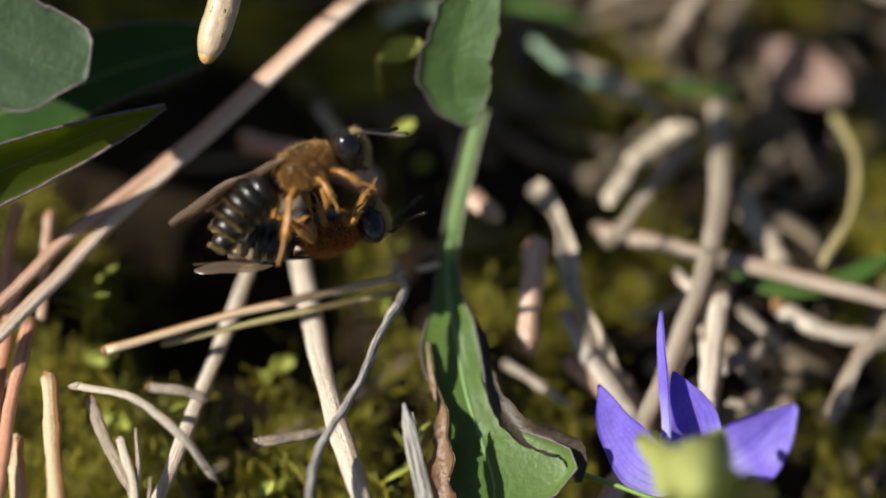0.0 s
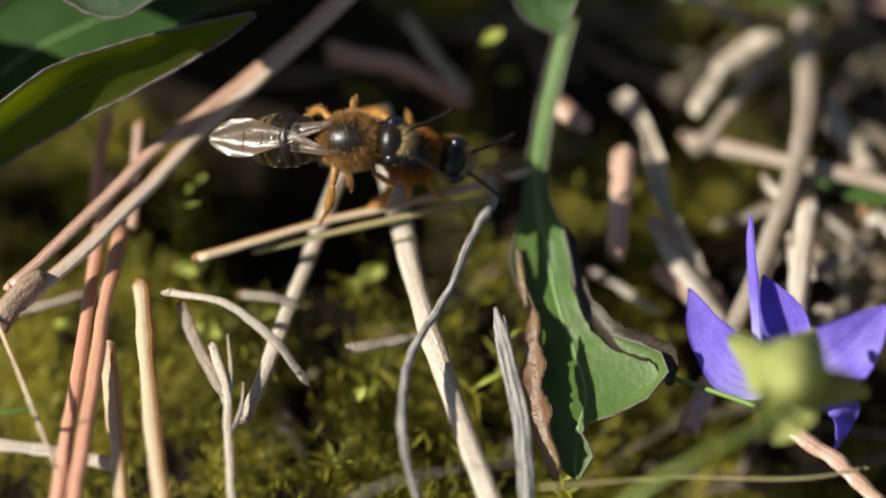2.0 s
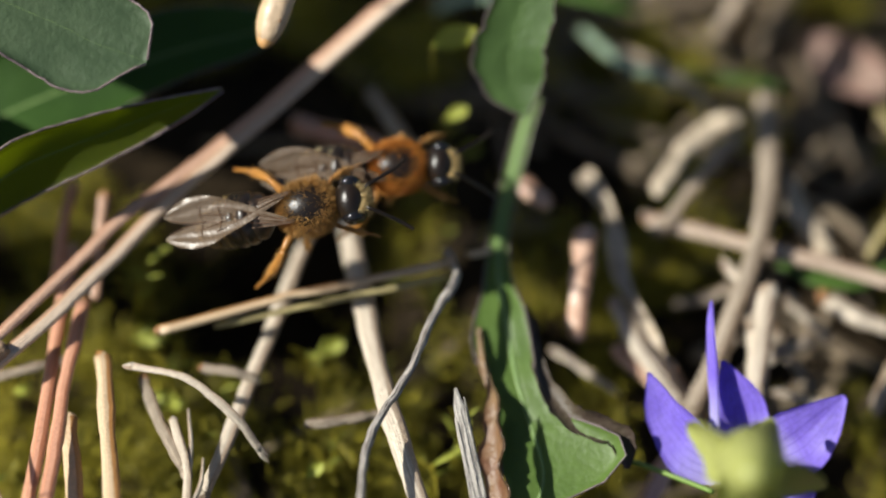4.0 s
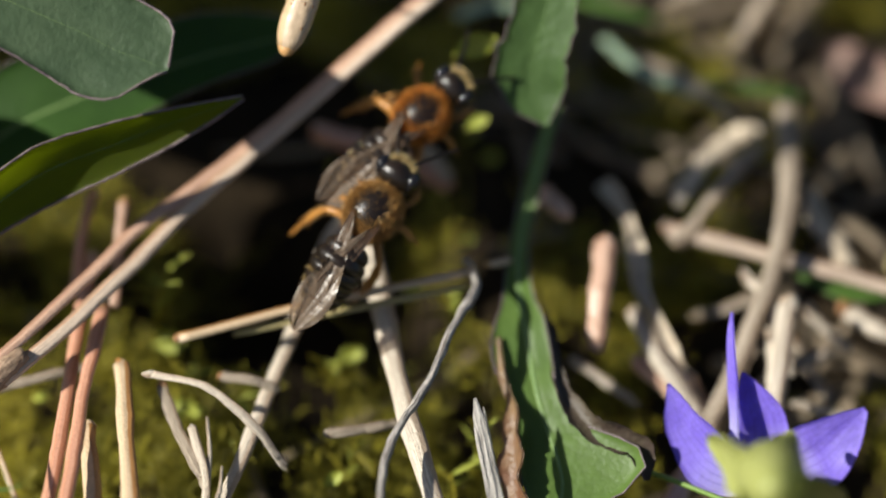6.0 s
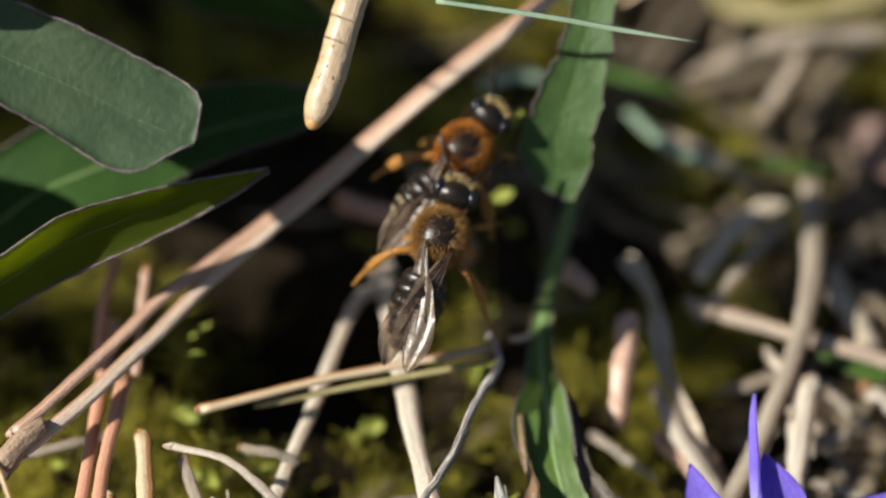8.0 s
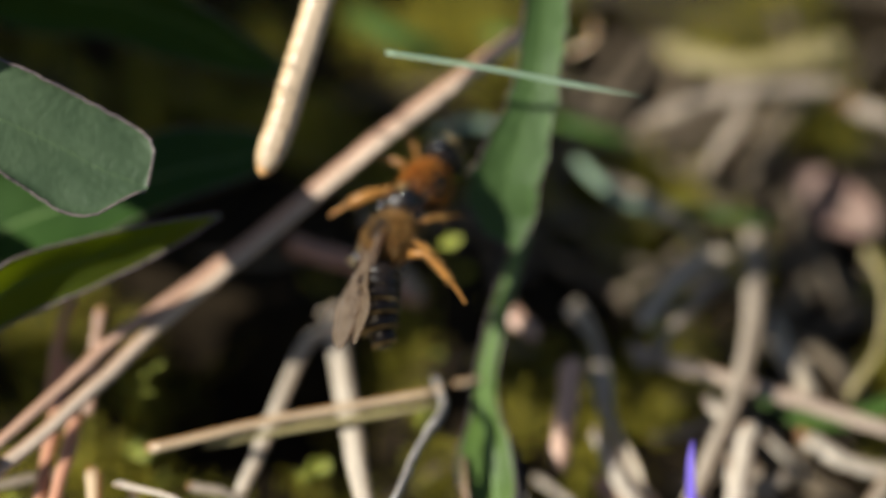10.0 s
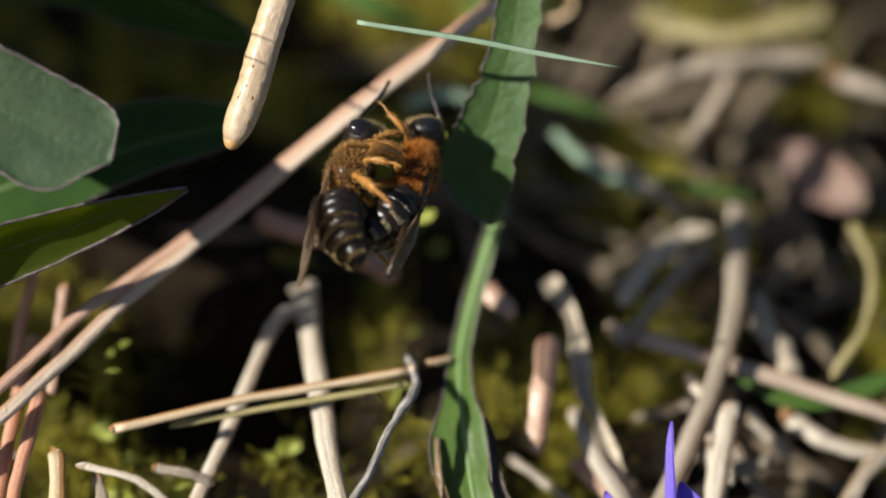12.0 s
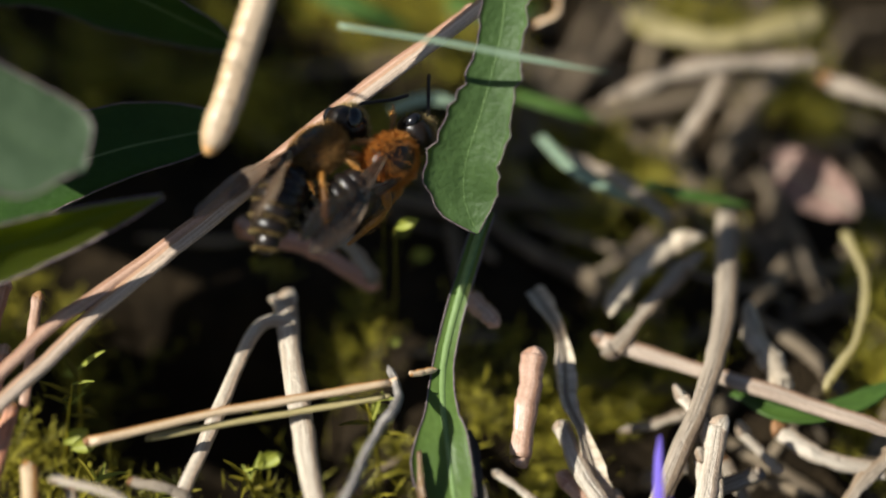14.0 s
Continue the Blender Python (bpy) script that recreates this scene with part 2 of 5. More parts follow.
def veined_petal(m):
    """Pale foot and darker veins that fan along the petal."""
    N, L = m.node_tree.nodes, m.node_tree.links
    b = N["Principled BSDF"]
    old = b.inputs["Base Color"].links[0].from_socket
    at = N.new("ShaderNodeAttribute")
    at.attribute_name = "round"
    xyz = N.new("ShaderNodeSeparateXYZ")
    L.new(at.outputs["Vector"], xyz.inputs[0])
    foot = N.new("ShaderNodeMapRange")
    foot.inputs["From Min"].default_value = 0.42
    foot.inputs["From Max"].default_value = 0.05
    L.new(xyz.outputs["Z"], foot.inputs["Value"])
    pale = N.new("ShaderNodeMix")
    pale.data_type = "RGBA"
    pale.inputs["B"].default_value = (0.62, 0.58, 0.80, 1)
    L.new(foot.outputs[0], pale.inputs["Factor"])
    L.new(old, pale.inputs["A"])
    wave = N.new("ShaderNodeMath")
    wave.operation = "SINE"
    fan = N.new("ShaderNodeMath")
    fan.operation = "MULTIPLY"
    fan.inputs[1].default_value = 26.0
    L.new(xyz.outputs["X"], fan.inputs[0])
    L.new(fan.outputs[0], wave.inputs[0])
    thin = N.new("ShaderNodeMapRange")
    thin.inputs["From Min"].default_value = 0.75
    thin.inputs["To Max"].default_value = 0.45
    L.new(wave.outputs[0], thin.inputs["Value"])
    vein = N.new("ShaderNodeMix")
    vein.data_type = "RGBA"
    vein.inputs["B"].default_value = (0.13, 0.07, 0.42, 1)
    L.new(thin.outputs[0], vein.inputs["Factor"])
    L.new(pale.outputs["Result"], vein.inputs["A"])
    L.new(vein.outputs["Result"], b.inputs["Base Color"])


veined_petal(M["petal"])


# ---- building helpers (all lengths in millimetres) ----
def mesh_object(name, verts, faces, material, smooth=True, parent=None, label="", at=None, around=None):
    me = bpy.data.meshes.new(name)
    v = np.array(verts, float) * MM
    me.from_pydata([tuple(p) for p in v], [], faces)
    me.materials.append(material)
    if smooth:
        me.polygons.foreach_set("use_smooth", [True] * len(me.polygons))
    me.update()
    if around is not None:
        at_ = me.attributes.new("round", "FLOAT_VECTOR", "POINT")
        at_.data.foreach_set("vector", np.array(around, float).ravel())
    ob = new(name, me)
    if parent:
        ob.parent = parent
    if at is not None:
        ob.matrix_basis = at
    if label:
        tagged(ob, label)
    return ob


class Tube(tuple):
    """Vertices and faces, with each vertex's place round and along the line."""
    around = None


def part(name, shape, material, parent, label="", at=None):
    """One mesh under a thing or a part. shape: vertices and faces in mm."""
    return mesh_object(name, shape[0], shape[1], material, True, parent, label, at, shape.around if isinstance(shape, Tube) else None)


def spline(points, n):
    """A smooth line through the points: n + 1 places, and the share of the way of each."""
    p = np.array(points, float)
    if len(p) == 2:
        s = np.linspace(0, 1, n + 1)[:, None]
        return p[0] + (p[1] - p[0]) * s
    k = np.r_[0, np.cumsum(np.linalg.norm(np.diff(p[:, :3], axis=0), axis=1))]
    ext = np.vstack([2 * p[0] - p[1], p, 2 * p[-1] - p[-2]])
    out = []
    for s in np.linspace(0, k[-1], n + 1):
        i = min(int(np.searchsorted(k, s, "right")) - 1, len(p) - 2)
        u = (s - k[i]) / (k[i + 1] - k[i])
        a, b, c, d = ext[i:i + 4]
        out.append(0.5 * (2 * b + (c - a) * u + (2 * a - 5 * b + 4 * c - d) * u * u + (3 * b - a - 3 * c + d) * u ** 3))
    return np.array(out)


def frames_along(line):
    tan = np.gradient(line, axis=0)
    tan /= np.linalg.norm(tan, axis=1)[:, None] + 1e-12
    ref = np.array((0, 0, 1.0)) if abs(tan[0][2]) < 0.9 else np.array((1.0, 0, 0))
    sides, ups = [], []
    side = np.cross(ref, tan[0])
    for t in tan:
        side = side - t * (side @ t)
        side = side / np.linalg.norm(side)
        sides.append(side)
        ups.append(np.cross(t, side))
    return tan, np.array(sides), np.array(ups)


def tube(line, radii, sides=8, flat=1.0, rough=0.0, seed=0, groove=0.0):
    """A closed tube round a line; flat squeezes it across, rough makes it uneven, groove furrows its back."""
    rng = np.random.RandomState(seed)
    line = np.array(line, float)
    tan, sd, up = frames_along(line)
    radii = np.broadcast_to(radii, len(line))
    way = np.r_[0, np.cumsum(np.linalg.norm(np.diff(line, axis=0), axis=1))]
    verts, faces, around = [], [], []
    lump = 1 + rough * (0.35 * rng.randn(len(line), sides) + 0.4 * rng.randn(1, sides))
    turn = rng.uniform(-0.35, 0.35)
    for i, p in enumerate(line):
        for k in range(sides):
            a = 2 * math.pi * k / sides
            d = (a - math.pi / 2 - turn) / 0.26
            r = radii[i] * lump[i, k] * (1 - groove * math.exp(-d * d))
            verts.append(p + r * (math.cos(a) * sd[i] + flat * math.sin(a) * up[i]))
            around.append((math.cos(a), math.sin(a), way[i] + seed % 97))
    for i in range(len(line) - 1):
        for k in range(sides):
            a, b = i * sides + k, i * sides + (k + 1) % sides
            faces.append((a, b, b + sides, a + sides))
    faces.append(tuple(range(sides))[::-1])
    faces.append(tuple(range((len(line) - 1) * sides, len(line) * sides)))
    shape = Tube((verts, faces))
    shape.around = around
    return shape


def ball(center, radii, nu=16, nv=10, turn=None, lump=0.0, seed=1):
    rng = np.random.RandomState(seed)
    c, r = np.array(center, float), np.array(radii, float)
    verts, faces = [np.array((0, 0, 1.0))], []
    for j in range(1, nv):
        for i in range(nu):
            th, ph = math.pi * j / nv, 2 * math.pi * i / nu
            verts.append(np.array((math.sin(th) * math.cos(ph), math.sin(th) * math.sin(ph), math.cos(th))) * (1 + lump * rng.randn()))
    verts.append(np.array((0, 0, -1.0)))
    for i in range(nu):
        faces.append((0, 1 + i, 1 + (i + 1) % nu))
        faces.append((len(verts) - 1, len(verts) - 1 - nu + (i + 1) % nu, len(verts) - 1 - nu + i))
    for j in range(nv - 2):
        for i in range(nu):
            a, b = 1 + j * nu + i, 1 + j * nu + (i + 1) % nu
            faces.append((a, a + nu, b + nu, b))
    m = np.array(turn.to_3x3()) if turn else np.eye(3)
    return [c + m @ (v * r) for v in verts], faces


def join(*shapes):
    verts, faces = [], []
    for v, f in shapes:
        k = len(verts)
        verts += list(v)
        faces += [tuple(i + k for i in q) for q in f]
    out = Tube((verts, faces))
    out.around = [a for s in shapes for a in s.around] if all(isinstance(s, Tube) for s in shapes) else None
    return out


def along_axis(points):
    """The pose whose x axis runs from the first point to the last, and the points in its space."""
    p = np.array(points, float)
    x = Vector(p[-1] - p[0]).normalized()
    z = Vector((0, 0, 1))
    y = z.cross(x).normalized() if abs(x.z) < 0.95 else Vector((0, 1, 0))
    z = x.cross(y).normalized()
    y = z.cross(x).normalized()
    m = Matrix((x, y, z)).transposed().to_4x4()
    r = np.array(m.to_3x3())
    m.translation = Vector(p[0]) * MM
    return m, (p - p[0]) @ r


# ---- needles, straws, twigs, blades ----
made = [0]


def needle(points, width, colour, label, name="pine_needle", category="pine needle", taper=0.35, rough=0.03, flat=0.62, group="fallen pine needles", uneven=0.13, stub=(0.2, 0.7)):
    """A needle or straw: shaft, darker tip and broken foot."""
    made[0] += 1
    m, local = along_axis(points)
    n = max(16, int(len(points) * 8))
    line = spline(local, n)
    rng = np.random.RandomState(made[0])
    line[:, 1:] += np.cumsum(rng.randn(n + 1, 2), axis=0) * width * 0.022
    s = np.linspace(0, 1, n + 1)
    knots = rng.uniform(-1, 1, 9)
    r = 0.5 * width * (1 + uneven * np.interp(s * 8, np.arange(9), knots)) * (1 - 0.10 * s)
    root = new(name)
    root.matrix_basis = m
    part("shaft", tube(line, r, 20, flat, rough, made[0], 0.14), M[colour], root)
    for end, nm in ((0, "tip"), (-1, "broken_end")):
        d = line[end] - line[1 if end == 0 else -2]
        d /= np.linalg.norm(d)
        ln = width * rng.uniform(*stub)
        skew = np.cross(d, rng.randn(3)) * width * 0.25
        pts = [line[end] - d * 0.02, line[end] + d * ln * 0.4 + skew * 0.3, line[end] + d * ln * 0.75 + skew * 0.7, line[end] + d * ln + skew]
        part(nm, tube(pts, r[end] * np.array((1.0, 0.85, 0.55, 0.14)), 20, flat, rough * 2 + 0.16, made[0], 0.14), M["tip" if end == 0 and made[0] % 4 == 0 else colour], root)
    return tagged(root, label, category, group)


def pointed(points, width, colour, label):
    """A thick needle with a blunt brown point and small dark pits."""
    made[0] += 1
    m, local = along_axis(points)
    line = spline(local, 60)
    d = (local[0] - local[1]) / np.linalg.norm(local[0] - local[1])
    line = np.vstack([[local[0] + d * k for k in (1.0, 0.75, 0.5, 0.25)], line])
    k = np.r_[0.58, 0.74, 0.86, 0.94, np.ones(len(line) - 4)] * (1 + 0.02 * np.sin(np.arange(len(line)) * 1.3))
    root = new("pine_needle")
    root.matrix_basis = m
    part("shaft", tube(line, 0.5 * width * k, 24, 0.8, 0.02, made[0], 0.05), M[colour], root)
    tip = [line[0] + d * v for v in (-0.03, 0.12, 0.24, 0.33, 0.37)]
    part("tip", tube(tip, 0.5 * width * np.array((0.59, 0.50, 0.38, 0.22, 0.05)), 24, 0.8, 0.05, 3), M["amber"], root, "orange-brown blunt tip")
    rng = np.random.RandomState(5)
    tan, sd, up = frames_along(line)
    for n in range(9):
        q, a = rng.randint(3, 20), rng.uniform(0.2, 2.6)
        p = line[q] + 0.48 * width * (math.cos(a) * sd[q] + 0.8 * math.sin(a) * up[q])
        part("pit", ball(p, (0.09, 0.05, 0.05), 8, 6, None, 0.15, n), M["tip"], root, "dark brown pit")
    return tagged(root, label, "pine needle", "fallen pine needles")


def sheathed(points, width, colour, label):
    """A needle whose foot still sits in its dark sheath."""
    root = needle(points, width, colour, label)
    m, local = along_axis(points)
    foot = np.array([(-22.6, -10.8, -0.2), (-22.0, -10.0, 0.4), (-21.0, -8.8, 1.4), (-20.2, -7.8, 1.9), (-19.1, -6.8, 2.2)])
    line = spline((foot - np.array(points[0])) @ np.array(m.to_3x3()), 20)
    r = np.interp(np.linspace(0, 1, 21), (0, 0.35, 0.6, 0.85, 1), (0.46, 0.50, 0.56, 0.50, 0.36)) * (1 + 0.07 * np.sin(np.arange(21) * 2.7))
    part("sheath", tube(line, r, 16, 0.85, 0.10, 8), M["sheath"], root, "grey-brown scaly sheath")
    return root


def strip(points, width, colour, label):
    """A flat papery strip of dead stem, twisted and ragged."""
    made[0] += 1
    p = np.array(points, float)
    half = width * 0.5 * (0.8 + 0.35 * np.sin(np.arange(len(p)) * 2.3))
    rows = [tuple(q - p[0]) + (h, h * 0.8) for q, h in zip(p, half)]
    root = new("dry_strip")
    root.location = Vector(p[0]) * MM
    shape, left, right, mid = sheet(rows, (0.35, -0.8, 0.5), 34, 9, 0.45, 0.25, 2, 0.2, 0.08, made[0])
    part("blade", shape, M[colour], root)
    part("rib", tube(mid, width * 0.10, 8, 1, 0.2, made[0]), M["greytan"], root)
    return tagged(root, label, "dry stem", "twigs and stalks")


def fork(points, width, colour, label):
    """A thin dry stalk with two side stalks."""
    root = needle(points, width, colour, label, "dry_stalk", "dry stalk", 0.5, 0.08, 0.7, "twigs and stalks")
    m, local = along_axis(points)
    line = spline(local, 20)
    for at_, out, ln in ((9, 0.35, 4.2), (12, 0.75, 2.8)):
        d = line[0] - line[at_]
        d /= np.linalg.norm(d)
        s = np.cross(d, (0, 0, 1))
        pts = [line[at_], line[at_] + d * ln * 0.5 + s * out * ln * 0.35, line[at_] + d * ln + s * out * ln * 0.5]
        part("side_stalk", tube(spline(pts, 12), np.linspace(0.4, 0.16, 13) * width, 10, 0.8, 0.08, at_), M[colour], root)
    return root


def straw(points, width, colour, label):
    return needle(points, width, colour, label, "dry_straw", "straw", 0.5, 0.09, 0.40, "dry straws", 0.24, (0.5, 1.6))


def frayed(points, width, colour, label):
    """A bowed straw whose end splits into fibres."""
    root = straw(points, width, colour, label)
    m, local = along_axis(points)
    d = local[-1] - local[-2]
    d /= np.linalg.norm(d)
    s = np.cross(d, (0, 0, 1))
    for k, (side, ln) in enumerate(((-0.25, 1.0), (0.1, 1.5), (0.35, 0.7))):
        a = local[-1] + s * side * width
        pts = [a - d * 0.3, a + d * ln * 0.5 * width, a + (d + s * side * 0.8) * ln * width]
        part("fibre", tube(spline(pts, 8), np.linspace(0.16, 0.03, 9) * width, 6, 0.7, 0.05, k), M[colour], root)
    return root


def twig(points, width, colour, label):
    """A bent twig with thickened knots."""
    made[0] += 1
    m, local = along_axis(points)
    line = spline(local, 40)
    rng = np.random.RandomState(made[0])
    line = line + rng.randn(*line.shape) * width * 0.05
    s = np.linspace(0, 1, len(line))
    r = 0.5 * width * (1 + 0.35 * np.exp(-((s - 0.22) / 0.03) ** 2) + 0.25 * np.exp(-((s - 0.62) / 0.03) ** 2) + 0.05 * np.sin(s * 40))
    r = r * np.minimum(1, np.minimum(s, 1 - s) * 20 + 0.4)
    root = mesh_object("twig", *(shape := tube(line, r, 14, 0.9, 0.16, made[0])), M[colour], at=m, around=shape.around)
    return tagged(root, label, "twig", "twigs and stalks")


def sliver(points, width, colour, label):
    """A split of weathered wood: ragged fibres side by side."""
    made[0] += 1
    m, local = along_axis(points)
    line = spline(local, 22)
    tan, sd, up = frames_along(line)
    rng = np.random.RandomState(made[0])
    shapes = []
    for k in range(9):
        off = (k - 4) / 9 * width
        a, b = rng.randint(0, 4), len(line) - rng.randint(0, 3)
        wob = np.cumsum(rng.randn(b - a, 2), axis=0) * width * 0.018
        l2 = line[a:b] + sd[a:b] * (off + wob[:, :1]) + up[a:b] * (rng.uniform(-0.08, 0.08) + wob[:, 1:])
        s = np.linspace(0, 1, len(l2))
        shapes.append(tube(l2, width * rng.uniform(0.06, 0.11) * np.minimum(1, np.minimum(s, 1 - s) * 10 + 0.3), 6, 1.2, 0.12, k))
    s = np.linspace(0, 1, len(line))
    shapes.append(tube(line, width * 0.40 * np.minimum(1, np.minimum(s, 1 - s) * 8 + 0.25), 16, 0.35, 0.10, 77))
    ob = mesh_object("wood_sliver", *(shape := join(*shapes)), M[colour], at=m, around=shape.around)
    return tagged(ob, label, "wood splinter")


def blade(points, width, colour, label):
    """A grass blade with a keel."""
    made[0] += 1
    m, local = along_axis(points)
    line = spline(local, 22)
    tan, sd, up = frames_along(line)
    s = np.linspace(0, 1, len(line))
    w = 0.5 * width * np.minimum(1, (1 - s) * 3.5 + 0.08) * (0.8 + 0.2 * np.sin(s * 3))
    verts, faces = [], []
    for i, p in enumerate(line):
        for u, v in ((-1, 0.25), (-0.5, 0.05), (0, -0.12), (0.5, 0.05), (1, 0.25), (0.5, 0.13), (0, -0.02), (-0.5, 0.13)):
            verts.append(p + sd[i] * u * w[i] + up[i] * v * w[i])
    for i in range(len(line) - 1):
        for k in range(8):
            a, b = i * 8 + k, i * 8 + (k + 1) % 8
            faces.append((a, b, b + 8, a + 8))
    faces += [tuple(range(8))[::-1], tuple(range(len(verts) - 8, len(verts)))]
    ob = mesh_object("grass_blade", verts, faces, M[colour], at=m)
    return tagged(ob, label, "grass", "grass blades")


def sheet(rows, facing, n=36, across=9, cup=0.15, wave=0.0, waves=5, thick=0.12, saw=0.0, seed=0):
    """A leaf or petal: rows of x, y, z and half widths to both sides; its upper face looks towards facing.
    Returns the sheet, its two margins and its middle line."""
    line = spline(rows, n)
    mid, wl, wr = line[:, :3], np.maximum(line[:, 3], 0.02), np.maximum(line[:, 4], 0.02)
    tan = np.gradient(mid, axis=0)
    tan /= np.linalg.norm(tan, axis=1)[:, None]
    fc = np.array(facing, float)
    side = np.cross(tan, fc)
    side /= np.linalg.norm(side, axis=1)[:, None]
    up = np.cross(side, tan)
    rng = np.random.RandomState(seed)
    ph = rng.uniform(0, 6)
    saws = 1 + saw * rng.randn(len(mid), 2)
    verts = []
    for layer in (0, 1):
        for i in range(len(mid)):
            for k in range(across):
                u = 2 * k / (across - 1) - 1
                w = wl[i] * saws[i, 0] if u < 0 else wr[i] * saws[i, 1]
                h = cup * w * (u * u - 0.3) + wave * w * abs(u) ** 2 * math.sin(waves * i / n * 6.28 + ph + (2 if u > 0 else 0)) - 0.05 * math.exp(-(u / 0.12) ** 2) * w
                h += 0.008 * w * math.sin(9 * abs(u) - i * 0.9)
                verts.append(mid[i] + side[i] * u * w + up[i] * (h - layer * thick))
    faces, off = [], len(mid) * across
    for i in range(len(mid) - 1):
        for k in range(across - 1):
            a = i * across + k
            faces.append((a, a + 1, a + across + 1, a + across))
            faces.append((off + a, off + a + across, off + a + across + 1, off + a + 1))
    rim = [i * across for i in range(len(mid))] + [(len(mid) - 1) * across + k for k in range(1, across)]
    rim += [i * across + across - 1 for i in range(len(mid) - 2, -1, -1)] + list(range(across - 2, 0, -1))
    for a, b in zip(rim, rim[1:] + rim[:1]):
        faces.append((a, a + off, b + off, b))
    v = np.array(verts)
    left, right = v[0:off:across], v[across - 1:off:across]
    return (verts, faces), left, right, v[across // 2:off:across]


# ---- ground ----
def sig(v):
    return 1 / (1 + math.exp(-max(-60, min(60, v))))


def lie(x, y):
    """The smooth height of the ground, mm."""
    return -2.0 + 0.8 * sig((x - 10) / 4) * sig((y - 5) / 5) - 4.5 * sig((x - 2) / 3) * sig((-7 - y) / 3)


def height(x, y):
    v = Vector((x * 0.11, y * 0.11, 0.3))
    near = math.exp(-((x / 70) ** 2 + (y / 90) ** 2))
    return lie(x, y) * near - 3.0 * (1 - near) + 0.9 * noise.noise(v) + 0.45 * noise.noise(v * 3.1) - 3.8 - 3.2 * sig((-3 - y) / 3) - 5.0 * math.exp(-((x + 8) / 7) ** 4 - ((y - 3) / 4.5) ** 4) - 1.6 * sig((x - 5) / 1.5)


def build_ground():
    n = 210
    axis = [math.copysign(75 * abs(u) + 250000 * max(0, abs(u) - 0.8) ** 3, u) for u in np.linspace(-1, 1, n)]
    verts = [(x, y + 10, height(x, y + 10)) for y in axis for x in axis]
    faces = [(j * n + i, j * n + i + 1, (j + 1) * n + i + 1, (j + 1) * n + i) for j in range(n - 1) for i in range(n - 1)]
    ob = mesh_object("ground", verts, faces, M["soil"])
    tagged(ob, "dark brown forest soil under moss and litter", "ground", kind="structure")


build_ground()

# ---- fallen needles, straws, twigs and grass ----
sheathed([(-20.1, -8.0, 1.7), (-17.3, -5.3, 2.1), (-14.4, -1.8, 2.4), (-12.4, 0.4, 3.0), (-9.8, 2.6, 3.8), (-7.5, 4.5, 4.5), (-1.3, 9.0, 7.5), (2.0, 11.4, 8.7), (4.8, 13.4, 9.9)], 0.72, 'buff', 'long dry tan pine needle in a scaly brown sheath')
needle([(-20.5, -7.3, 2.1), (-18.3, -4.9, 2.4), (-16.1, -2.2, 2.6), (-14.3, -0.1, 2.9), (-12.3, 1.6, 3.1), (-8.6, 4.8, 3.9), (-1.8, 9.7, 7.0), (1.4, 11.9, 8.2), (3.3, 13.4, 8.9)], 0.66, 'rose', 'long dry pinkish-tan pine needle beside its twin')
needle([(-16.6, 0.9, -0.3), (-17.1, -4.7, 0.2), (-17.6, -11.6, 0.5), (-18.3, -18.1, 0.2)], 0.72, 'red', 'reddish-brown pine needle lying on moss')
needle([(-15.9, -3.1, 0.6), (-16.6, -8.8, 0.9), (-17.1, -14.5, 1.0), (-17.6, -18.8, 0.6)], 0.69, 'red', 'reddish-brown pine needle lying beside another')
needle([(-15.0, -6.0, 0.3), (-14.5, -11.0, 0.7), (-14.1, -15.5, 0.8), (-13.7, -18.5, 0.5)], 0.79, 'tan', 'yellowish-tan pine needle with a blunt end')
needle([(-16.4, -9.2, -0.0), (-16.0, -13.4, -0.1), (-15.6, -17.9, -0.3)], 0.75, 'tan', 'yellowish-tan pine needle half hidden under red ones')
frayed([(-13.5, -7.6, 1.6), (-11.1, -8.8, 2.2), (-9.1, -10.4, 1.7), (-7.9, -11.5, 0.5)], 0.44, 'pale', 'bowed pale dry straw with a frayed tip')
straw([(-13.2, -6.5, -0.7), (-12.4, -9.0, -0.6), (-11.2, -11.4, -1.0)], 0.64, 'greytan', 'grey-tan dry straw on moss')
fork([(-11.8, -9.1, -0.3), (-11.2, -11.6, -0.2), (-11.1, -13.9, -0.5), (-10.9, -17.5, -1.0)], 0.42, 'pale', 'thin pale dry plant stalk forking upwards')
needle([(-4.1, 3.4, -1.0), (-5.6, 2.8, -0.9), (-7.1, -1.6, -1.3), (-8.9, -7.3, -1.4), (-10.5, -12.4, -1.4)], 0.68, 'pale', 'pale kinked dry needle on moss')
needle([(-4.9, 4.6, -1.0), (-4.5, 4.2, -1.0), (-4.0, 3.4, -1.0)], 0.47, 'pale', 'short pale broken straw end')
needle([(-12.5, -4.6, 0.4), (-6.2, -3.0, 0.9), (0.4, -1.5, 1.2)], 0.46, 'tan', 'straight thin tan pine needle')
needle([(-9.9, -4.0, -0.0), (-5.0, -3.1, 0.4), (0.2, -1.9, 0.5)], 0.38, 'olive', 'straight thin olive-tan needle beside another')
needle([(1.3, -0.5, 0.4), (2.2, -0.0, 0.1)], 0.38, 'tan', 'short broken tan needle piece')
needle([(-4.4, 4.6, -1.3), (-3.7, -0.6, -0.5), (-2.9, -5.6, 0.1), (-1.7, -11.3, -0.1), (0.3, -18.2, -1.1)], 1.03, 'pale', 'thick pale dry pine needle on moss')
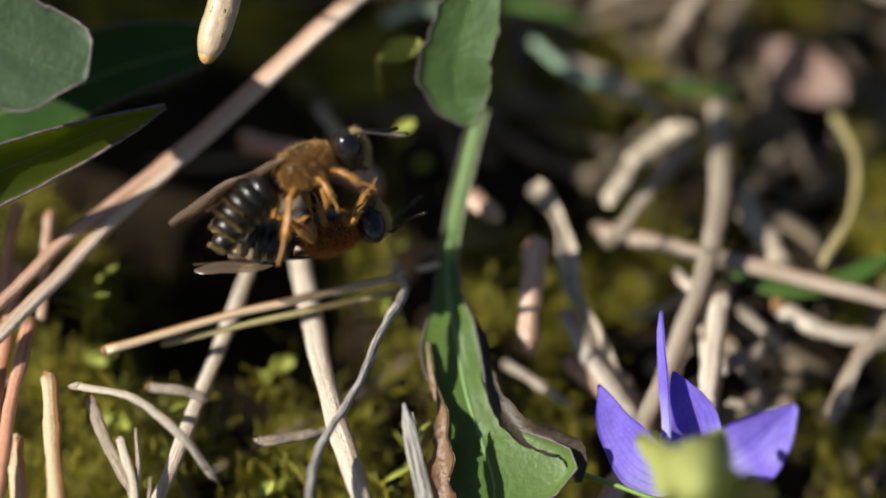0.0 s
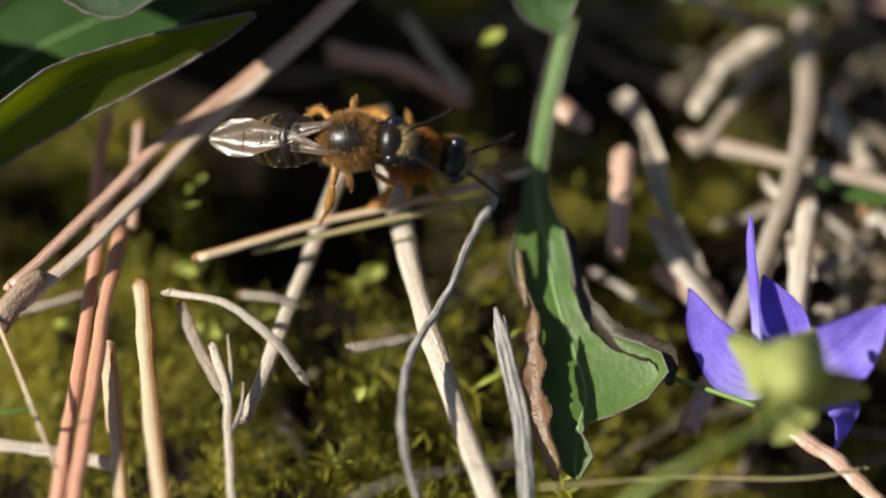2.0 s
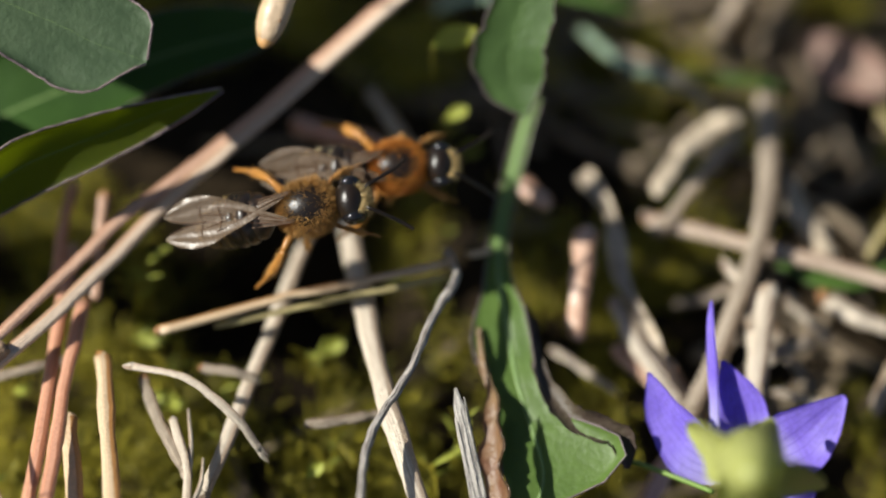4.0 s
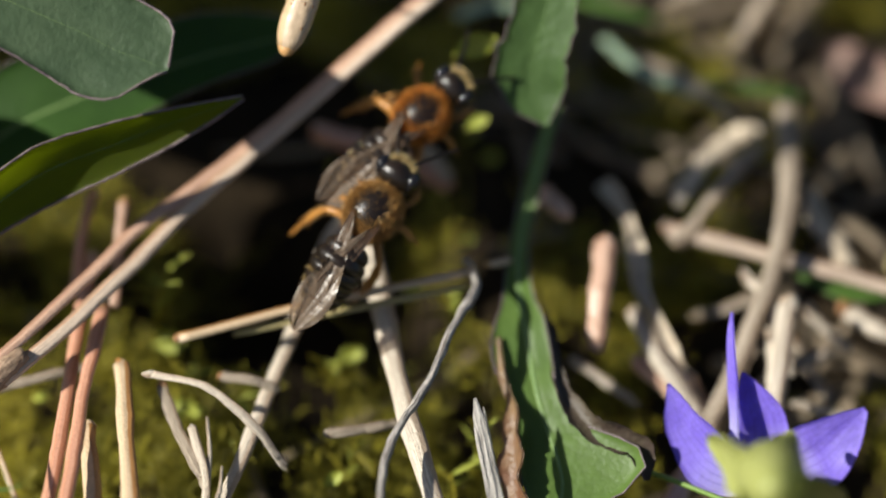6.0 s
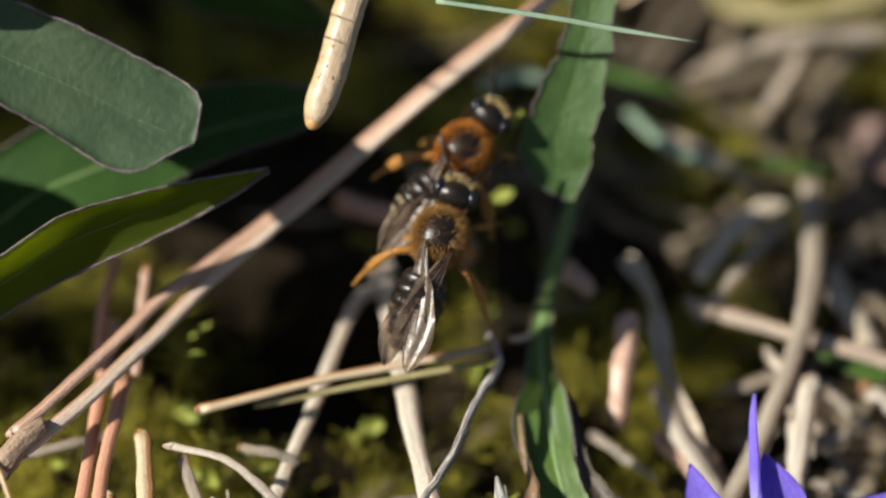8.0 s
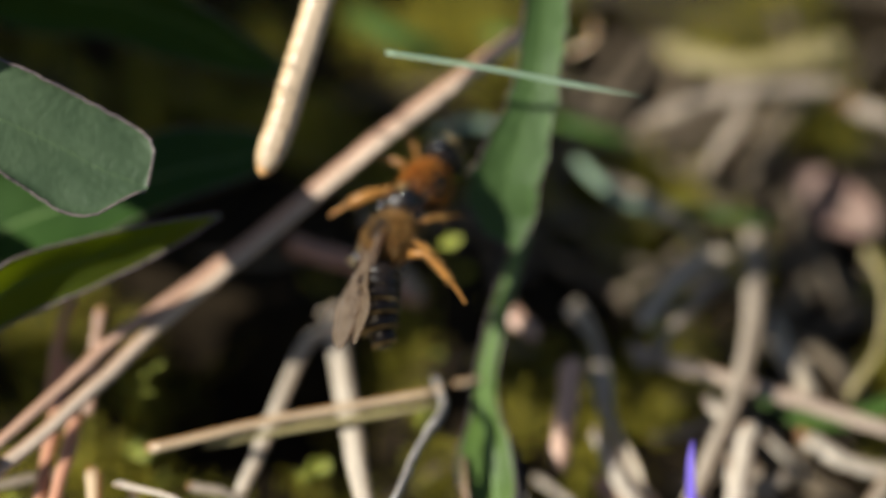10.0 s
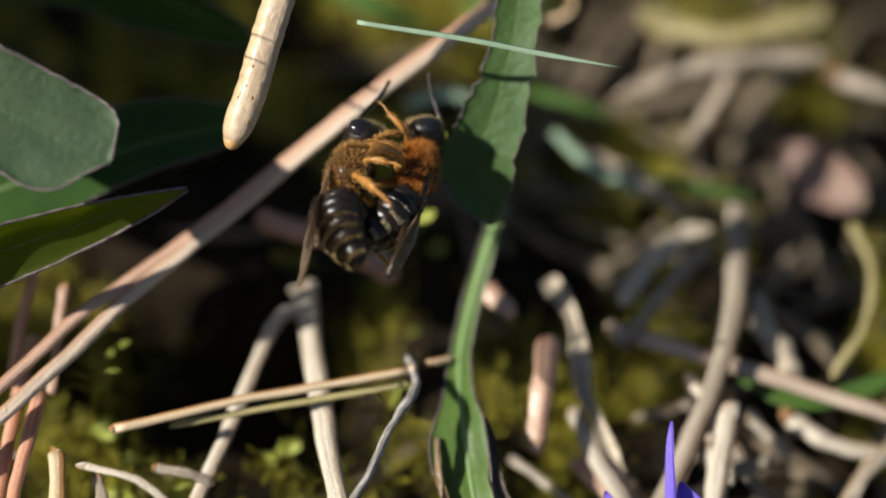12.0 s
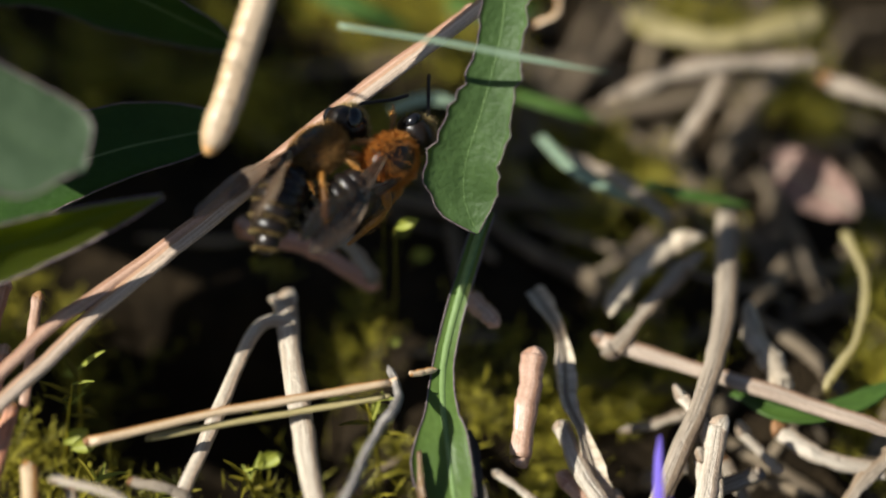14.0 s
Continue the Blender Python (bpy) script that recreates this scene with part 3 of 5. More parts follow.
twig([(0.3, 0.0, 0.3), (0.7, -2.9, 1.7), (-0.4, -5.5, 1.9), (-1.5, -8.4, 1.7), (-3.0, -11.3, 1.5), (-3.5, -13.8, 1.4), (-3.5, -15.8, 0.7), (-2.9, -17.8, -1.1)], 0.36, 'greybark', 'bent thin grey twig with a knot')
sliver([(0.6, -9.0, 1.5), (1.1, -11.6, 0.6), (1.6, -14.3, -0.4), (1.7, -18.1, -1.4)], 0.63, 'greywood', 'weathered grey wood sliver with fibrous grain')
straw([(-7.1, -21.2, 3.0), (-4.3, -20.0, 3.4), (-1.4, -18.8, 2.7), (1.3, -17.3, 1.0)], 0.14, 'pale', 'hair-thin pale dry grass stalk')
straw([(2.3, -18.0, 0.3), (7.7, -16.9, -0.8), (13.2, -16.9, -1.2), (16.2, -16.0, -1.8)], 0.19, 'olive', 'thin olive-tan grass stalk near the violet')
straw([(-21.3, -8.4, 2.0), (-19.7, -12.9, 2.1), (-18.3, -16.4, 0.7)], 0.23, 'tan', 'thin tan dry straw over moss')
blade([(-22.3, -13.6, 0.9), (-20.6, -14.4, 2.2), (-19.4, -14.6, 2.6), (-18.5, -14.4, 2.8)], 0.23, 'grass', 'small green grass blade tip')
needle([(-22.5, -13.3, -1.1), (-19.5, -13.9, -1.1), (-16.0, -14.8, -1.2)], 0.71, 'pale', 'pale dry needle sunk in moss')
needle([(-20.4, -6.2, -1.0), (-18.4, -5.7, -0.8), (-16.8, -5.1, -1.0)], 0.56, 'greytan', 'grey-tan needle piece under the red needles')
needle([(-10.6, -5.8, -0.8), (-9.3, -6.1, -0.8), (-8.2, -6.4, -1.1)], 0.52, 'greytan', 'short grey-tan needle piece')
needle([(-5.8, -8.7, -1.3), (-3.8, -8.3, -1.4), (-2.8, -7.9, -1.6)], 0.56, 'greytan', 'short greyish needle piece on moss')
needle([(-6.4, 7.8, 0.1), (-3.6, 7.2, -0.4), (-2.1, 6.6, -0.9), (-0.6, 6.0, -1.4)], 1.05, 'red', 'thick reddish-brown pine needle piece')
# pale straw in the dimmer greytan, its shade put into the colour
straw([(-2.9, 8.1, 1.6), (-1.8, 6.8, 0.6), (-0.6, 5.6, -0.5)], 0.72, 'greytan', 'pale dry straw leaning on a red needle')
strip([(6.6, 5.7, -1.2), (7.1, 4.9, -1.2), (7.8, 3.5, -1.4), (8.1, 1.5, -1.8), (8.2, 0.3, -2.2), (8.8, -1.0, -2.6), (9.5, -2.8, -3.6), (10.1, -4.0, -4.6)], 1.0, 'palewood', 'pale knotted dry plant stalk')
needle([(8.0, -0.6, -3.0), (8.9, -3.0, -3.4), (10.4, -5.2, -4.3), (11.2, -7.0, -5.5)], 0.86, 'pale', 'pale dry piece of plant stalk')
needle([(6.7, 1.4, -0.6), (6.5, -1.0, -1.0), (6.2, -3.2, -1.8)], 1.08, 'rose', 'stubby pinkish-tan needle piece')
needle([(9.7, 3.8, -2.3), (14.7, 2.1, -2.3), (20.2, 0.2, -2.5), (24.8, -1.1, -3.0)], 0.84, 'buff', 'long tan pine needle on litter')
needle([(15.5, 10.8, -1.6), (14.9, 3.4, -1.1), (12.9, -2.5, -2.3), (11.2, -5.7, -4.6)], 1.0, 'greytan', 'thick grey-tan dry stem')
needle([(14.8, -1.6, -1.4), (14.4, -4.5, -2.2), (13.9, -8.2, -3.8)], 0.95, 'pale', 'pale dry needle standing in litter')
straw([(13.5, 7.5, -1.4), (12.0, 5.3, -1.6), (10.4, 3.0, -2.2)], 0.8, 'greytan', 'grey-tan dry straw lying in litter')
straw([(13.0, 9.0, -1.8), (11.6, 7.5, -1.8), (10.5, 5.9, -2.1)], 1.03, 'palewood', 'pale greyish straw piece')
needle([(3.8, 4.4, -0.4), (5.0, 3.3, -0.3)], 0.97, 'rose', 'short pinkish-tan needle stub')
blade([(6.9, 14.1, -0.5), (8.4, 11.8, -0.1), (10.0, 10.7, -0.1), (11.5, 10.3, -0.7)], 0.63, 'bluegrass', 'pale green grass blade with a dry tip')
straw([(8.3, 13.7, -1.5), (10.3, 12.0, -0.9), (12.7, 10.4, -1.6)], 0.77, 'greytan', 'grey-tan dry straw below a grass blade')
blade([(11.7, 11.8, -1.0), (13.6, 11.0, -0.7), (16.6, 10.7, -1.0)], 0.67, 'grass', 'green grass blade among brown litter')
blade([(5.7, 16.7, -0.6), (7.5, 15.5, -0.0), (9.8, 15.0, -0.4)], 0.77, 'grass', 'green grass blade behind')
blade([(-2.2, 7.7, 13.8), (2.6, 7.2, 13.4), (6.0, 6.8, 13.0), (9.4, 6.4, 12.7)], 0.33, 'bluegrass', 'long thin bluish-green grass blade')
straw([(10.9, 17.3, -0.9), (14.4, 18.5, -0.2), (19.1, 19.0, -0.0)], 0.93, 'greytan', 'forked tan dry straw on litter')
straw([(15.4, 18.5, -0.5), (14.8, 17.0, -0.7), (13.8, 15.2, -1.3)], 0.75, 'greytan', 'short tan side branch of a straw')
straw([(20.4, 18.3, -0.9), (21.9, 17.5, -0.6), (24.3, 16.9, -1.0)], 0.98, 'greytan', 'tan dry straw lying in litter')
straw([(12.1, 21.9, -1.3), (15.3, 21.1, -0.9), (19.3, 22.6, -1.0)], 1.57, 'olive', 'broad olive-tan dry stem')
straw([(20.9, 9.9, -1.9), (21.6, 7.2, -1.8), (21.2, 4.3, -2.2), (20.0, 2.4, -2.9)], 0.47, 'olive', 'curved olive-tan dry straw on litter')
blade([(15.7, 1.8, -3.1), (17.9, 0.4, -3.0), (20.6, 0.8, -2.9), (23.8, 2.8, -2.8)], 1.15, 'grass', 'curved broad green grass blade')
straw([(6.6, 17.3, 3.7), (7.5, 17.5, 4.2), (7.6, 19.0, 3.8)], 0.31, 'tan', 'small hooked tan dry straw')
pointed([(-7.2, 4.7, 10.6), (-6.7, 5.8, 11.5), (-6.1, 7.5, 13.0), (-4.0, 13.0, 17.7)], 1.42, 'cream', 'thick tan pine needle with a blunt tip')
# two unseen blades added to cast narrow shade on the thick tan needle
blade([(-31.1, 14.7, -6.2), (-26.0, 12.3, 10.9), (-22.4, 9.4, 18.5), (-20.3, 6.7, 20.6), (-18.1, 3.9, 22.8)], 0.55, 'grass', 'tall green grass blade added out of view to shade the thick needle')
blade([(-30.8, 15.4, -5.6), (-25.7, 13.1, 11.5), (-22.1, 10.1, 19.1), (-20.0, 7.4, 21.2), (-17.8, 4.7, 23.4)], 0.55, 'grass', 'tall green grass blade added out of view to shade the thick needle')
needle([(8.9, -10.6, -5.6), (9.9, -8.7, -5.3), (10.7, -7.3, -5.1)], 0.99, 'rose', 'pinkish-tan needle piece on soil')
needle([(13.3, -12.3, -3.6), (15.0, -13.8, -3.8), (17.0, -16.1, -4.2)], 0.85, 'rose', 'pinkish-tan needle under the violet')
needle([(14.2, -2.5, -2.6), (14.4, -4.7, -3.6), (14.1, -6.3, -4.6)], 0.91, 'pale', 'short pale dry needle stub')
straw([(16.6, 4.2, -2.3), (17.3, 3.1, -2.6), (17.7, 2.1, -2.8)], 1.23, 'palewood', 'broad pale flake of plant litter')
blade([(0.0, 14.4, 0.7), (1.7, 14.7, 1.2), (3.4, 14.7, 0.9)], 0.75, 'bluegrass', 'short pale bluish-green grass blade in shade')
blade([(-4.1, 23.3, -0.5), (-1.4, 20.7, 0.3), (1.1, 20.3, -0.4)], 1.45, 'grass', 'broad green grass blade among moss')
blade([(2.5, 21.7, 0.1), (4.6, 20.4, 0.8), (7.0, 21.3, 0.2)], 1.13, 'grass', 'broad green grass blade behind a leaf')
needle([(12.9, -4.3, -4.5), (14.7, -3.0, -4.1), (16.5, -2.1, -4.0)], 0.85, 'greytan', 'grey-tan needle piece on litter')
needle([(17.8, 0.1, -3.8), (19.5, -1.2, -3.9), (22.0, -1.7, -4.2)], 0.9, 'pale', 'pale needle piece lying on litter')
straw([(20.0, -4.6, -5.0), (21.0, -2.6, -4.3), (22.5, -0.9, -4.0)], 0.81, 'greytan', 'grey-tan straw lying in litter')
straw([(13.3, 0.5, -2.1), (14.4, -1.2, -2.2), (14.9, -3.2, -3.0)], 0.64, 'pale', 'pale thin straw in litter')
straw([(10.5, -2.7, -5.3), (11.5, -4.8, -5.8)], 0.6, 'buff', 'dry broken straw lying in litter behind the violet')
straw([(15.3, -0.8, -5.0), (16.7, -3.0, -5.6)], 0.7, 'greytan', 'dry broken straw lying in litter behind the violet')
straw([(16.2, 0.5, -4.6), (17.7, -1.0, -5.1)], 0.55, 'pale', 'dry broken straw lying in litter behind the violet')
straw([(13.2, -1.7, -4.4), (11.7, -4.4, -5.5)], 0.6, 'greytan', 'dry broken straw lying in litter behind the violet')
straw([(15.5, -4.2, -5.3), (17.6, -4.6, -5.6)], 0.5, 'pale', 'dry broken straw lying in litter behind the violet')
straw([(8.6, -2.0, -4.7), (11.2, -6.2, -5.6)], 0.7, 'buff', 'dry broken straw lying in litter behind the violet')
straw([(5.2, -2.0, -4.7), (7.6, -3.8, -5.0)], 0.45, 'pale', 'dry broken straw lying in litter behind the violet')
straw([(11.5, 0.9, -4.9), (13.3, 1.4, -4.4)], 0.6, 'greytan', 'dry broken straw lying in litter behind the violet')
needle([(-16.6, 3.1, 1.3), (-17.0, 1.3, 0.5), (-17.3, -0.6, -0.5)], 0.55, 'red', 'dull reddish pine needle in the shade of a leaf')
needle([(-15.1, 2.1, 1.8), (-15.3, -0.3, 1.1), (-15.4, -2.7, 0.4)], 0.5, 'rose', 'dull reddish pine needle in the shade of a leaf')
needle([(8.2, -2.7, -4.1), (9.7, -4.3, -4.5), (10.9, -6.6, -5.3)], 0.87, 'rose', 'pinkish needle piece in litter')

# ---- leaves ----
LEAF_BROAD = [(-29.1, 7.2, 16.6, 2.2, 2.08), (-24.7, 5.7, 15.4, 2.56, 2.2), (-21.5, 4.3, 14.2, 2.32, 1.95), (-18.6, 3.3, 13.4, 2.39, 2.1), (-16.1, 2.5, 12.6, 2.37, 2.44), (-15.2, 2.1, 12.3, 2.39, 2.49), (-14.4, 1.8, 12.1, 2.37, 2.2), (-13.6, 1.6, 11.9, 2.2, 1.37), (-13.1, 1.4, 11.8, 1.81, 0.64), (-12.7, 1.3, 11.7, 1.22, 0.2), (-12.6, 1.3, 11.6, 0.1, 0.1)]
LEAF_FOLDED = [(-28.7, -5.0, 2.3, 1.25, 1.37), (-25.1, -3.6, 3.5, 1.37, 1.37), (-22.6, -2.5, 4.8, 1.49, 1.24), (-20.5, -1.5, 5.7, 1.69, 1.24), (-18.2, -0.3, 6.6, 1.64, 1.44), (-15.7, 0.6, 7.1, 1.32, 1.25), (-13.2, 1.6, 7.4, 0.95, 0.95), (-11.0, 2.4, 7.7, 0.5, 0.5), (-9.5, 2.9, 8.0, 0.08, 0.08)]
LEAF_BEHIND = [(-29.8, -0.3, -0.2, 1.53, 1.53), (-25.6, 1.8, 1.5, 2.17, 2.04), (-22.5, 3.4, 3.0, 2.5, 2.43), (-19.9, 4.9, 4.2, 2.68, 2.55), (-16.5, 6.2, 4.9, 2.76, 2.43), (-13.5, 7.1, 5.3, 2.25, 1.84), (-11.2, 7.9, 5.5, 1.9, 1.59), (-8.8, 8.7, 5.4, 1.34, 1.18), (-7.3, 9.3, 5.3, 0.62, 0.57), (-6.7, 9.6, 5.3, 0.08, 0.08)]
LEAF_DARK = [(-23.5, 16.0, 11.0, 2.49, 2.49), (-19.8, 14.7, 10.0, 2.98, 2.73), (-14.8, 14.5, 9.1, 2.99, 2.49), (-11.6, 14.1, 8.1, 2.37, 2.12), (-9.3, 13.7, 7.1, 1.5, 1.55), (-7.6, 13.5, 6.3, 0.75, 0.85), (-6.7, 13.2, 6.0, 0.08, 0.08)]
LEAF_UPPER = [(5.6, 15.2, 17.0, 0.75, 0.75), (5.1, 12.7, 14.2, 0.95, 0.9), (4.8, 10.2, 11.3, 1.01, 0.96), (4.4, 8.6, 10.0, 1.16, 1.06), (3.9, 7.2, 8.6, 1.41, 1.31), (3.4, 6.1, 7.2, 1.56, 1.56), (3.3, 5.5, 6.3, 1.59, 1.62), (3.4, 5.0, 5.6, 1.42, 1.21), (3.7, 4.4, 5.1, 0.86, 0.56), (4.0, 4.0, 4.7, 0.08, 0.08)]
LEAF_LOWER = [(4.4, 6.5, 3.3, 0.4, 0.4), (3.3, 3.2, 1.2, 0.42, 0.42), (2.7, 0.5, 0.1, 0.46, 0.46), (2.7, -2.1, -0.0, 0.62, 0.8), (2.9, -3.7, -0.1, 0.95, 1.46), (3.1, -5.1, -0.6, 0.95, 1.65), (3.4, -7.0, -0.9, 0.95, 1.2), (3.8, -8.3, -1.5, 1.14, 1.44), (4.1, -9.5, -1.6, 2.28, 1.64), (4.3, -10.3, -1.8, 3.42, 1.78), (4.4, -10.8, -2.0, 3.76, 1.73), (4.4, -11.3, -2.1, 2.96, 1.63), (4.3, -11.8, -2.3, 1.48, 1.53), (4.1, -12.3, -2.5, 0.32, 1.43), (3.9, -12.9, -2.9, 0.3, 1.23), (3.9, -13.4, -3.2, 0.79, 1.03), (3.8, -13.9, -3.6, 0.59, 0.59), (3.9, -14.5, -3.8, 0.1, 0.1)]
FLAP = [(1.7, -4.2, -0.2, 0.08, 0.1), (1.8, -5.6, -0.5, 0.15, 0.2), (2.1, -6.9, -0.7, 0.25, 0.3), (2.3, -8.2, -0.7, 0.35, 0.4), (2.3, -9.3, -1.2, 0.62, 0.64), (2.3, -10.5, -1.7, 0.67, 0.69), (2.4, -11.9, -2.3, 0.84, 0.74), (2.7, -13.4, -2.8, 0.74, 0.54), (3.0, -14.7, -3.6, 0.1, 0.1)]
CURL = [(3.8, -3.0, -0.2, 0.13, 0.1), (4.1, -4.5, -0.5, 0.3, 0.2), (4.2, -5.9, -0.7, 0.35, 0.3), (4.7, -7.5, -0.7, 0.45, 0.45), (5.6, -8.7, -0.8, 0.5, 0.55), (6.8, -9.4, -0.8, 0.54, 0.64), (7.7, -9.9, -1.0, 0.59, 0.59), (8.0, -10.4, -1.4, 0.44, 0.49), (8.1, -11.0, -1.9, 0.15, 0.15)]
PETAL_SPIKE = [(12.0, -9.4, -1.2, 0.3, 0.3), (12.0, -8.1, -0.1, 0.37, 0.32), (11.9, -6.2, 1.5, 0.32, 0.27), (11.9, -5.1, 2.5, 0.05, 0.05)]
PETAL_MID = [(13.2, -9.4, -2.8, 1.54, 1.54), (13.2, -8.6, -1.4, 1.42, 1.29), (12.8, -7.8, -0.5, 0.74, 1.04), (12.4, -6.8, 0.4, 0.07, 0.07)]
PETAL_LEFT = [(12.6, -11.1, -1.3, 1.11, 0.98), (11.1, -10.4, -1.3, 1.53, 1.23), (9.9, -9.0, -0.8, 1.04, 0.99), (9.4, -8.0, 0.0, 0.45, 0.4), (9.1, -7.5, 0.5, 0.05, 0.05)]
PETAL_RIGHT = [(14.1, -11.5, -0.4, 0.98, 0.98), (15.2, -11.9, 1.2, 1.34, 1.7), (16.4, -11.4, 2.3, 0.68, 1.21), (17.4, -10.8, 2.8, 0.1, 0.19)]
PETAL_LOW = [(14.1, -11.5, -2.3, 0.62, 0.62), (15.7, -11.2, -3.5, 0.69, 0.74), (15.6, -11.9, -4.7, 0.5, 0.5), (15.1, -12.6, -5.3, 0.07, 0.07)]
SEPAL_A = [(12.7, -17.9, 6.6, 1.05, 1.05), (11.5, -16.4, 6.0, 1.22, 1.13), (10.9, -14.6, 4.9, 0.81, 0.81), (10.4, -13.4, 4.0, 0.19, 0.19)]
SEPAL_B = [(13.0, -17.8, 6.8, 1.17, 1.17), (13.5, -15.8, 5.8, 1.13, 1.06), (13.8, -13.7, 4.3, 0.6, 0.6), (14.0, -12.8, 3.7, 0.12, 0.12)]
SEPAL_C = [(13.2, -18.1, 6.4, 1.17, 1.17), (14.6, -17.3, 5.1, 1.22, 1.13), (15.7, -15.9, 3.1, 0.57, 0.57), (16.1, -15.4, 2.2, 0.12, 0.12)]
SEPAL_D = [(12.7, -18.4, 6.8, 1.28, 1.28), (12.4, -18.6, 5.4, 1.12, 1.12), (12.1, -18.3, 3.7, 0.52, 0.52), (12.0, -17.9, 2.7, 0.14, 0.14)]
DEAD_LEAF = [(17.5, 15.8, -4.4, 0.21, 0.21), (18.5, 15.5, -4.0, 1.05, 0.79), (19.7, 14.3, -3.6, 1.36, 1.31), (20.9, 13.1, -3.3, 0.89, 1.04), (21.7, 12.6, -3.7, 0.16, 0.16)]
CALYX = (12.9, -17.2, 5.9)
PEDICEL = [(12.9, -16.7, 4.3), (11.3, -20.2, 6.7), (8.0, -22.6, 7.3), (5.5, -23.2, 5.5), (1.9, -22.1, -2.0)]
SIDE_STEM = [(5.6, -8.0, -3.8), (8.2, -9.8, -2.8), (10.2, -11.0, -2.5), (11.8, -12.4, -1.8)]
MOSS_LEAVES = [(0.8, 7.5, 6.2, 1.0), (0.5, 4.5, -3.7, 0.33), (0.7, 10.7, -3.4, 0.33), (-13.9, 2.9, -4.5, 0.43), (-5.7, -9.1, -4.1, 0.52), (-0.1, 1.0, -4.1, 0.39), (-5.0, -1.8, -4.4, 0.61), (-19.1, -4.1, -4.4, 0.33), (-9.8, -4.7, -4.6, 0.39), (0.9, -7.4, -5.1, 0.61), (-13.5, -0.7, -4.5, 0.61), (-12.6, -4.5, -4.7, 0.76), (1.6, 10.3, -4.6, 0.46), (-4.8, -2.0, -4.1, 0.55), (-13.0, -1.9, -3.5, 0.61), (-19.0, -3.7, -4.8, 0.39), (-2.1, 2.0, -4.5, 0.46), (11.2, 7.1, -4.7, 0.55), (0.9, 6.5, 2.2, 0.52), (-11.9, -5.0, -4.4, 0.52)]
SHOOTS = [(-5.2, -2.8, -3.7), (0.5, -6.5, -2.9), (-10.7, -4.8, -4.1), (-9.6, -7.3, -3.7), (-14.1, -0.6, -0.6), (-8.9, -3.3, -4.1), (-0.4, -7.9, -4.1), (-12.0, -3.4, -2.9), (-5.1, -7.7, -4.0), (-5.5, -8.0, -5.5), (-10.5, -5.3, -4.5), (-0.0, -10.9, -5.4), (-6.6, -11.1, -5.6), (3.2, -12.6, -5.5), (-13.4, 0.2, -1.2), (0.1, -1.3, -1.1)]
# added leaf out of view that blocks sun: centre, half length, half width
SHADERS = [((-36.6, 5.9, 31.4), 2.0, 1.5)]


def rosette_leaf(rows, facing, label, colour="leaf", cup=0.15, wave=0.0, waves=5, saw=0.0, rim=0.09, rib=0.16, seed=0, thick=0.14):
    root = new("rosette_leaf")
    root.location = Vector(rows[0][:3]) * MM
    base = np.array(rows[0][:3])
    local = [tuple(np.array(r[:3]) - base) + tuple(r[3:]) for r in rows]
    shape, left, right, mid = sheet(local, facing, 44, 11, cup, wave, waves, thick, saw, seed)
    part("blade", shape, M[colour], root)
    part("margin", tube(left, rim * 0.7, 6, 1, 0.3, seed), M["rim"], root, "purplish-grey leaf margin")
    part("margin", tube(right, rim * 0.7, 6, 1, 0.3, seed + 1), M["rim"], root, "purplish-grey leaf margin")
    s = np.linspace(1, 0.25, len(mid))
    part("midrib", tube(mid, rib * s, 8, 0.55, 0.03, seed), M["rib"], root, "pale green midrib")
    return tagged(root, label, "leaf", "rosette leaves")


VIEW = np.array((0.0, -0.643, 0.766))
SKY = np.array((-0.3, -0.2, 0.93))
rosette_leaf(LEAF_BROAD, VIEW * 0.8 + SKY * 0.6, "broad grey-green leaf with a blunt wavy end", "leaf_grey", 0.10, 0.12, 1.5, 0.012, 0.09, 0.02, 1)
rosette_leaf(LEAF_FOLDED, np.array((0.7, -0.6, 0.4)), "olive-green leaf folded along its rib, silvery edge", "leaf_olive", 0.25, 0.03, 2, 0.01, 0.10, 0.05, 2)
# the next two take the darkened leaf copy, with shade in its colour
rosette_leaf(LEAF_BEHIND, VIEW * 0.4 + SKY, "green leaf in the shade of others, shade put into its colour", "leaf_shaded", 0.2, 0.05, 3, 0.01, 0.06, 0.14, 3)
rosette_leaf(LEAF_DARK, VIEW * 0.8 + np.array((0.2, 0, -0.75)), "large green leaf seen from its underside, shade put into its colour", "leaf_shaded", 0.2, 0.05, 3, 0.01, 0.06, 0.14, 4)
rosette_leaf(LEAF_UPPER, VIEW + np.array((-0.15, 0, 0.1)), "upright green leaf with a toothed purplish margin", "leaf_mid", 0.2, 0.07, 2.3, 0.08, 0.045, 0.03, 5)
lower = rosette_leaf(LEAF_LOWER, VIEW * 0.7 + SKY * 0.6, "long green leaf with withered curled margins", "leaf", 0.10, 0.03, 2, 0.02, 0.06, 0.22, 6)
base = np.array(LEAF_LOWER[0][:3])
part("withered_flap", sheet([tuple(np.array(r[:3]) - base) + tuple(r[3:]) for r in FLAP], (-0.75, -0.5, 0.45), 46, 9, 0.55, 0.30, 5, 0.1, 0.07, 7)[0],
     M["withered"], lower, "brown withered leaf margin")
part("curled_edge", sheet([tuple(np.array(r[:3]) - base) + tuple(r[3:]) for r in CURL], (0.45, -0.75, 0.45), 40, 9, 0.7, 0.15, 5, 0.1, 0.07, 8)[0],
     M["curl"], lower, "purplish-grey curled leaf edge")


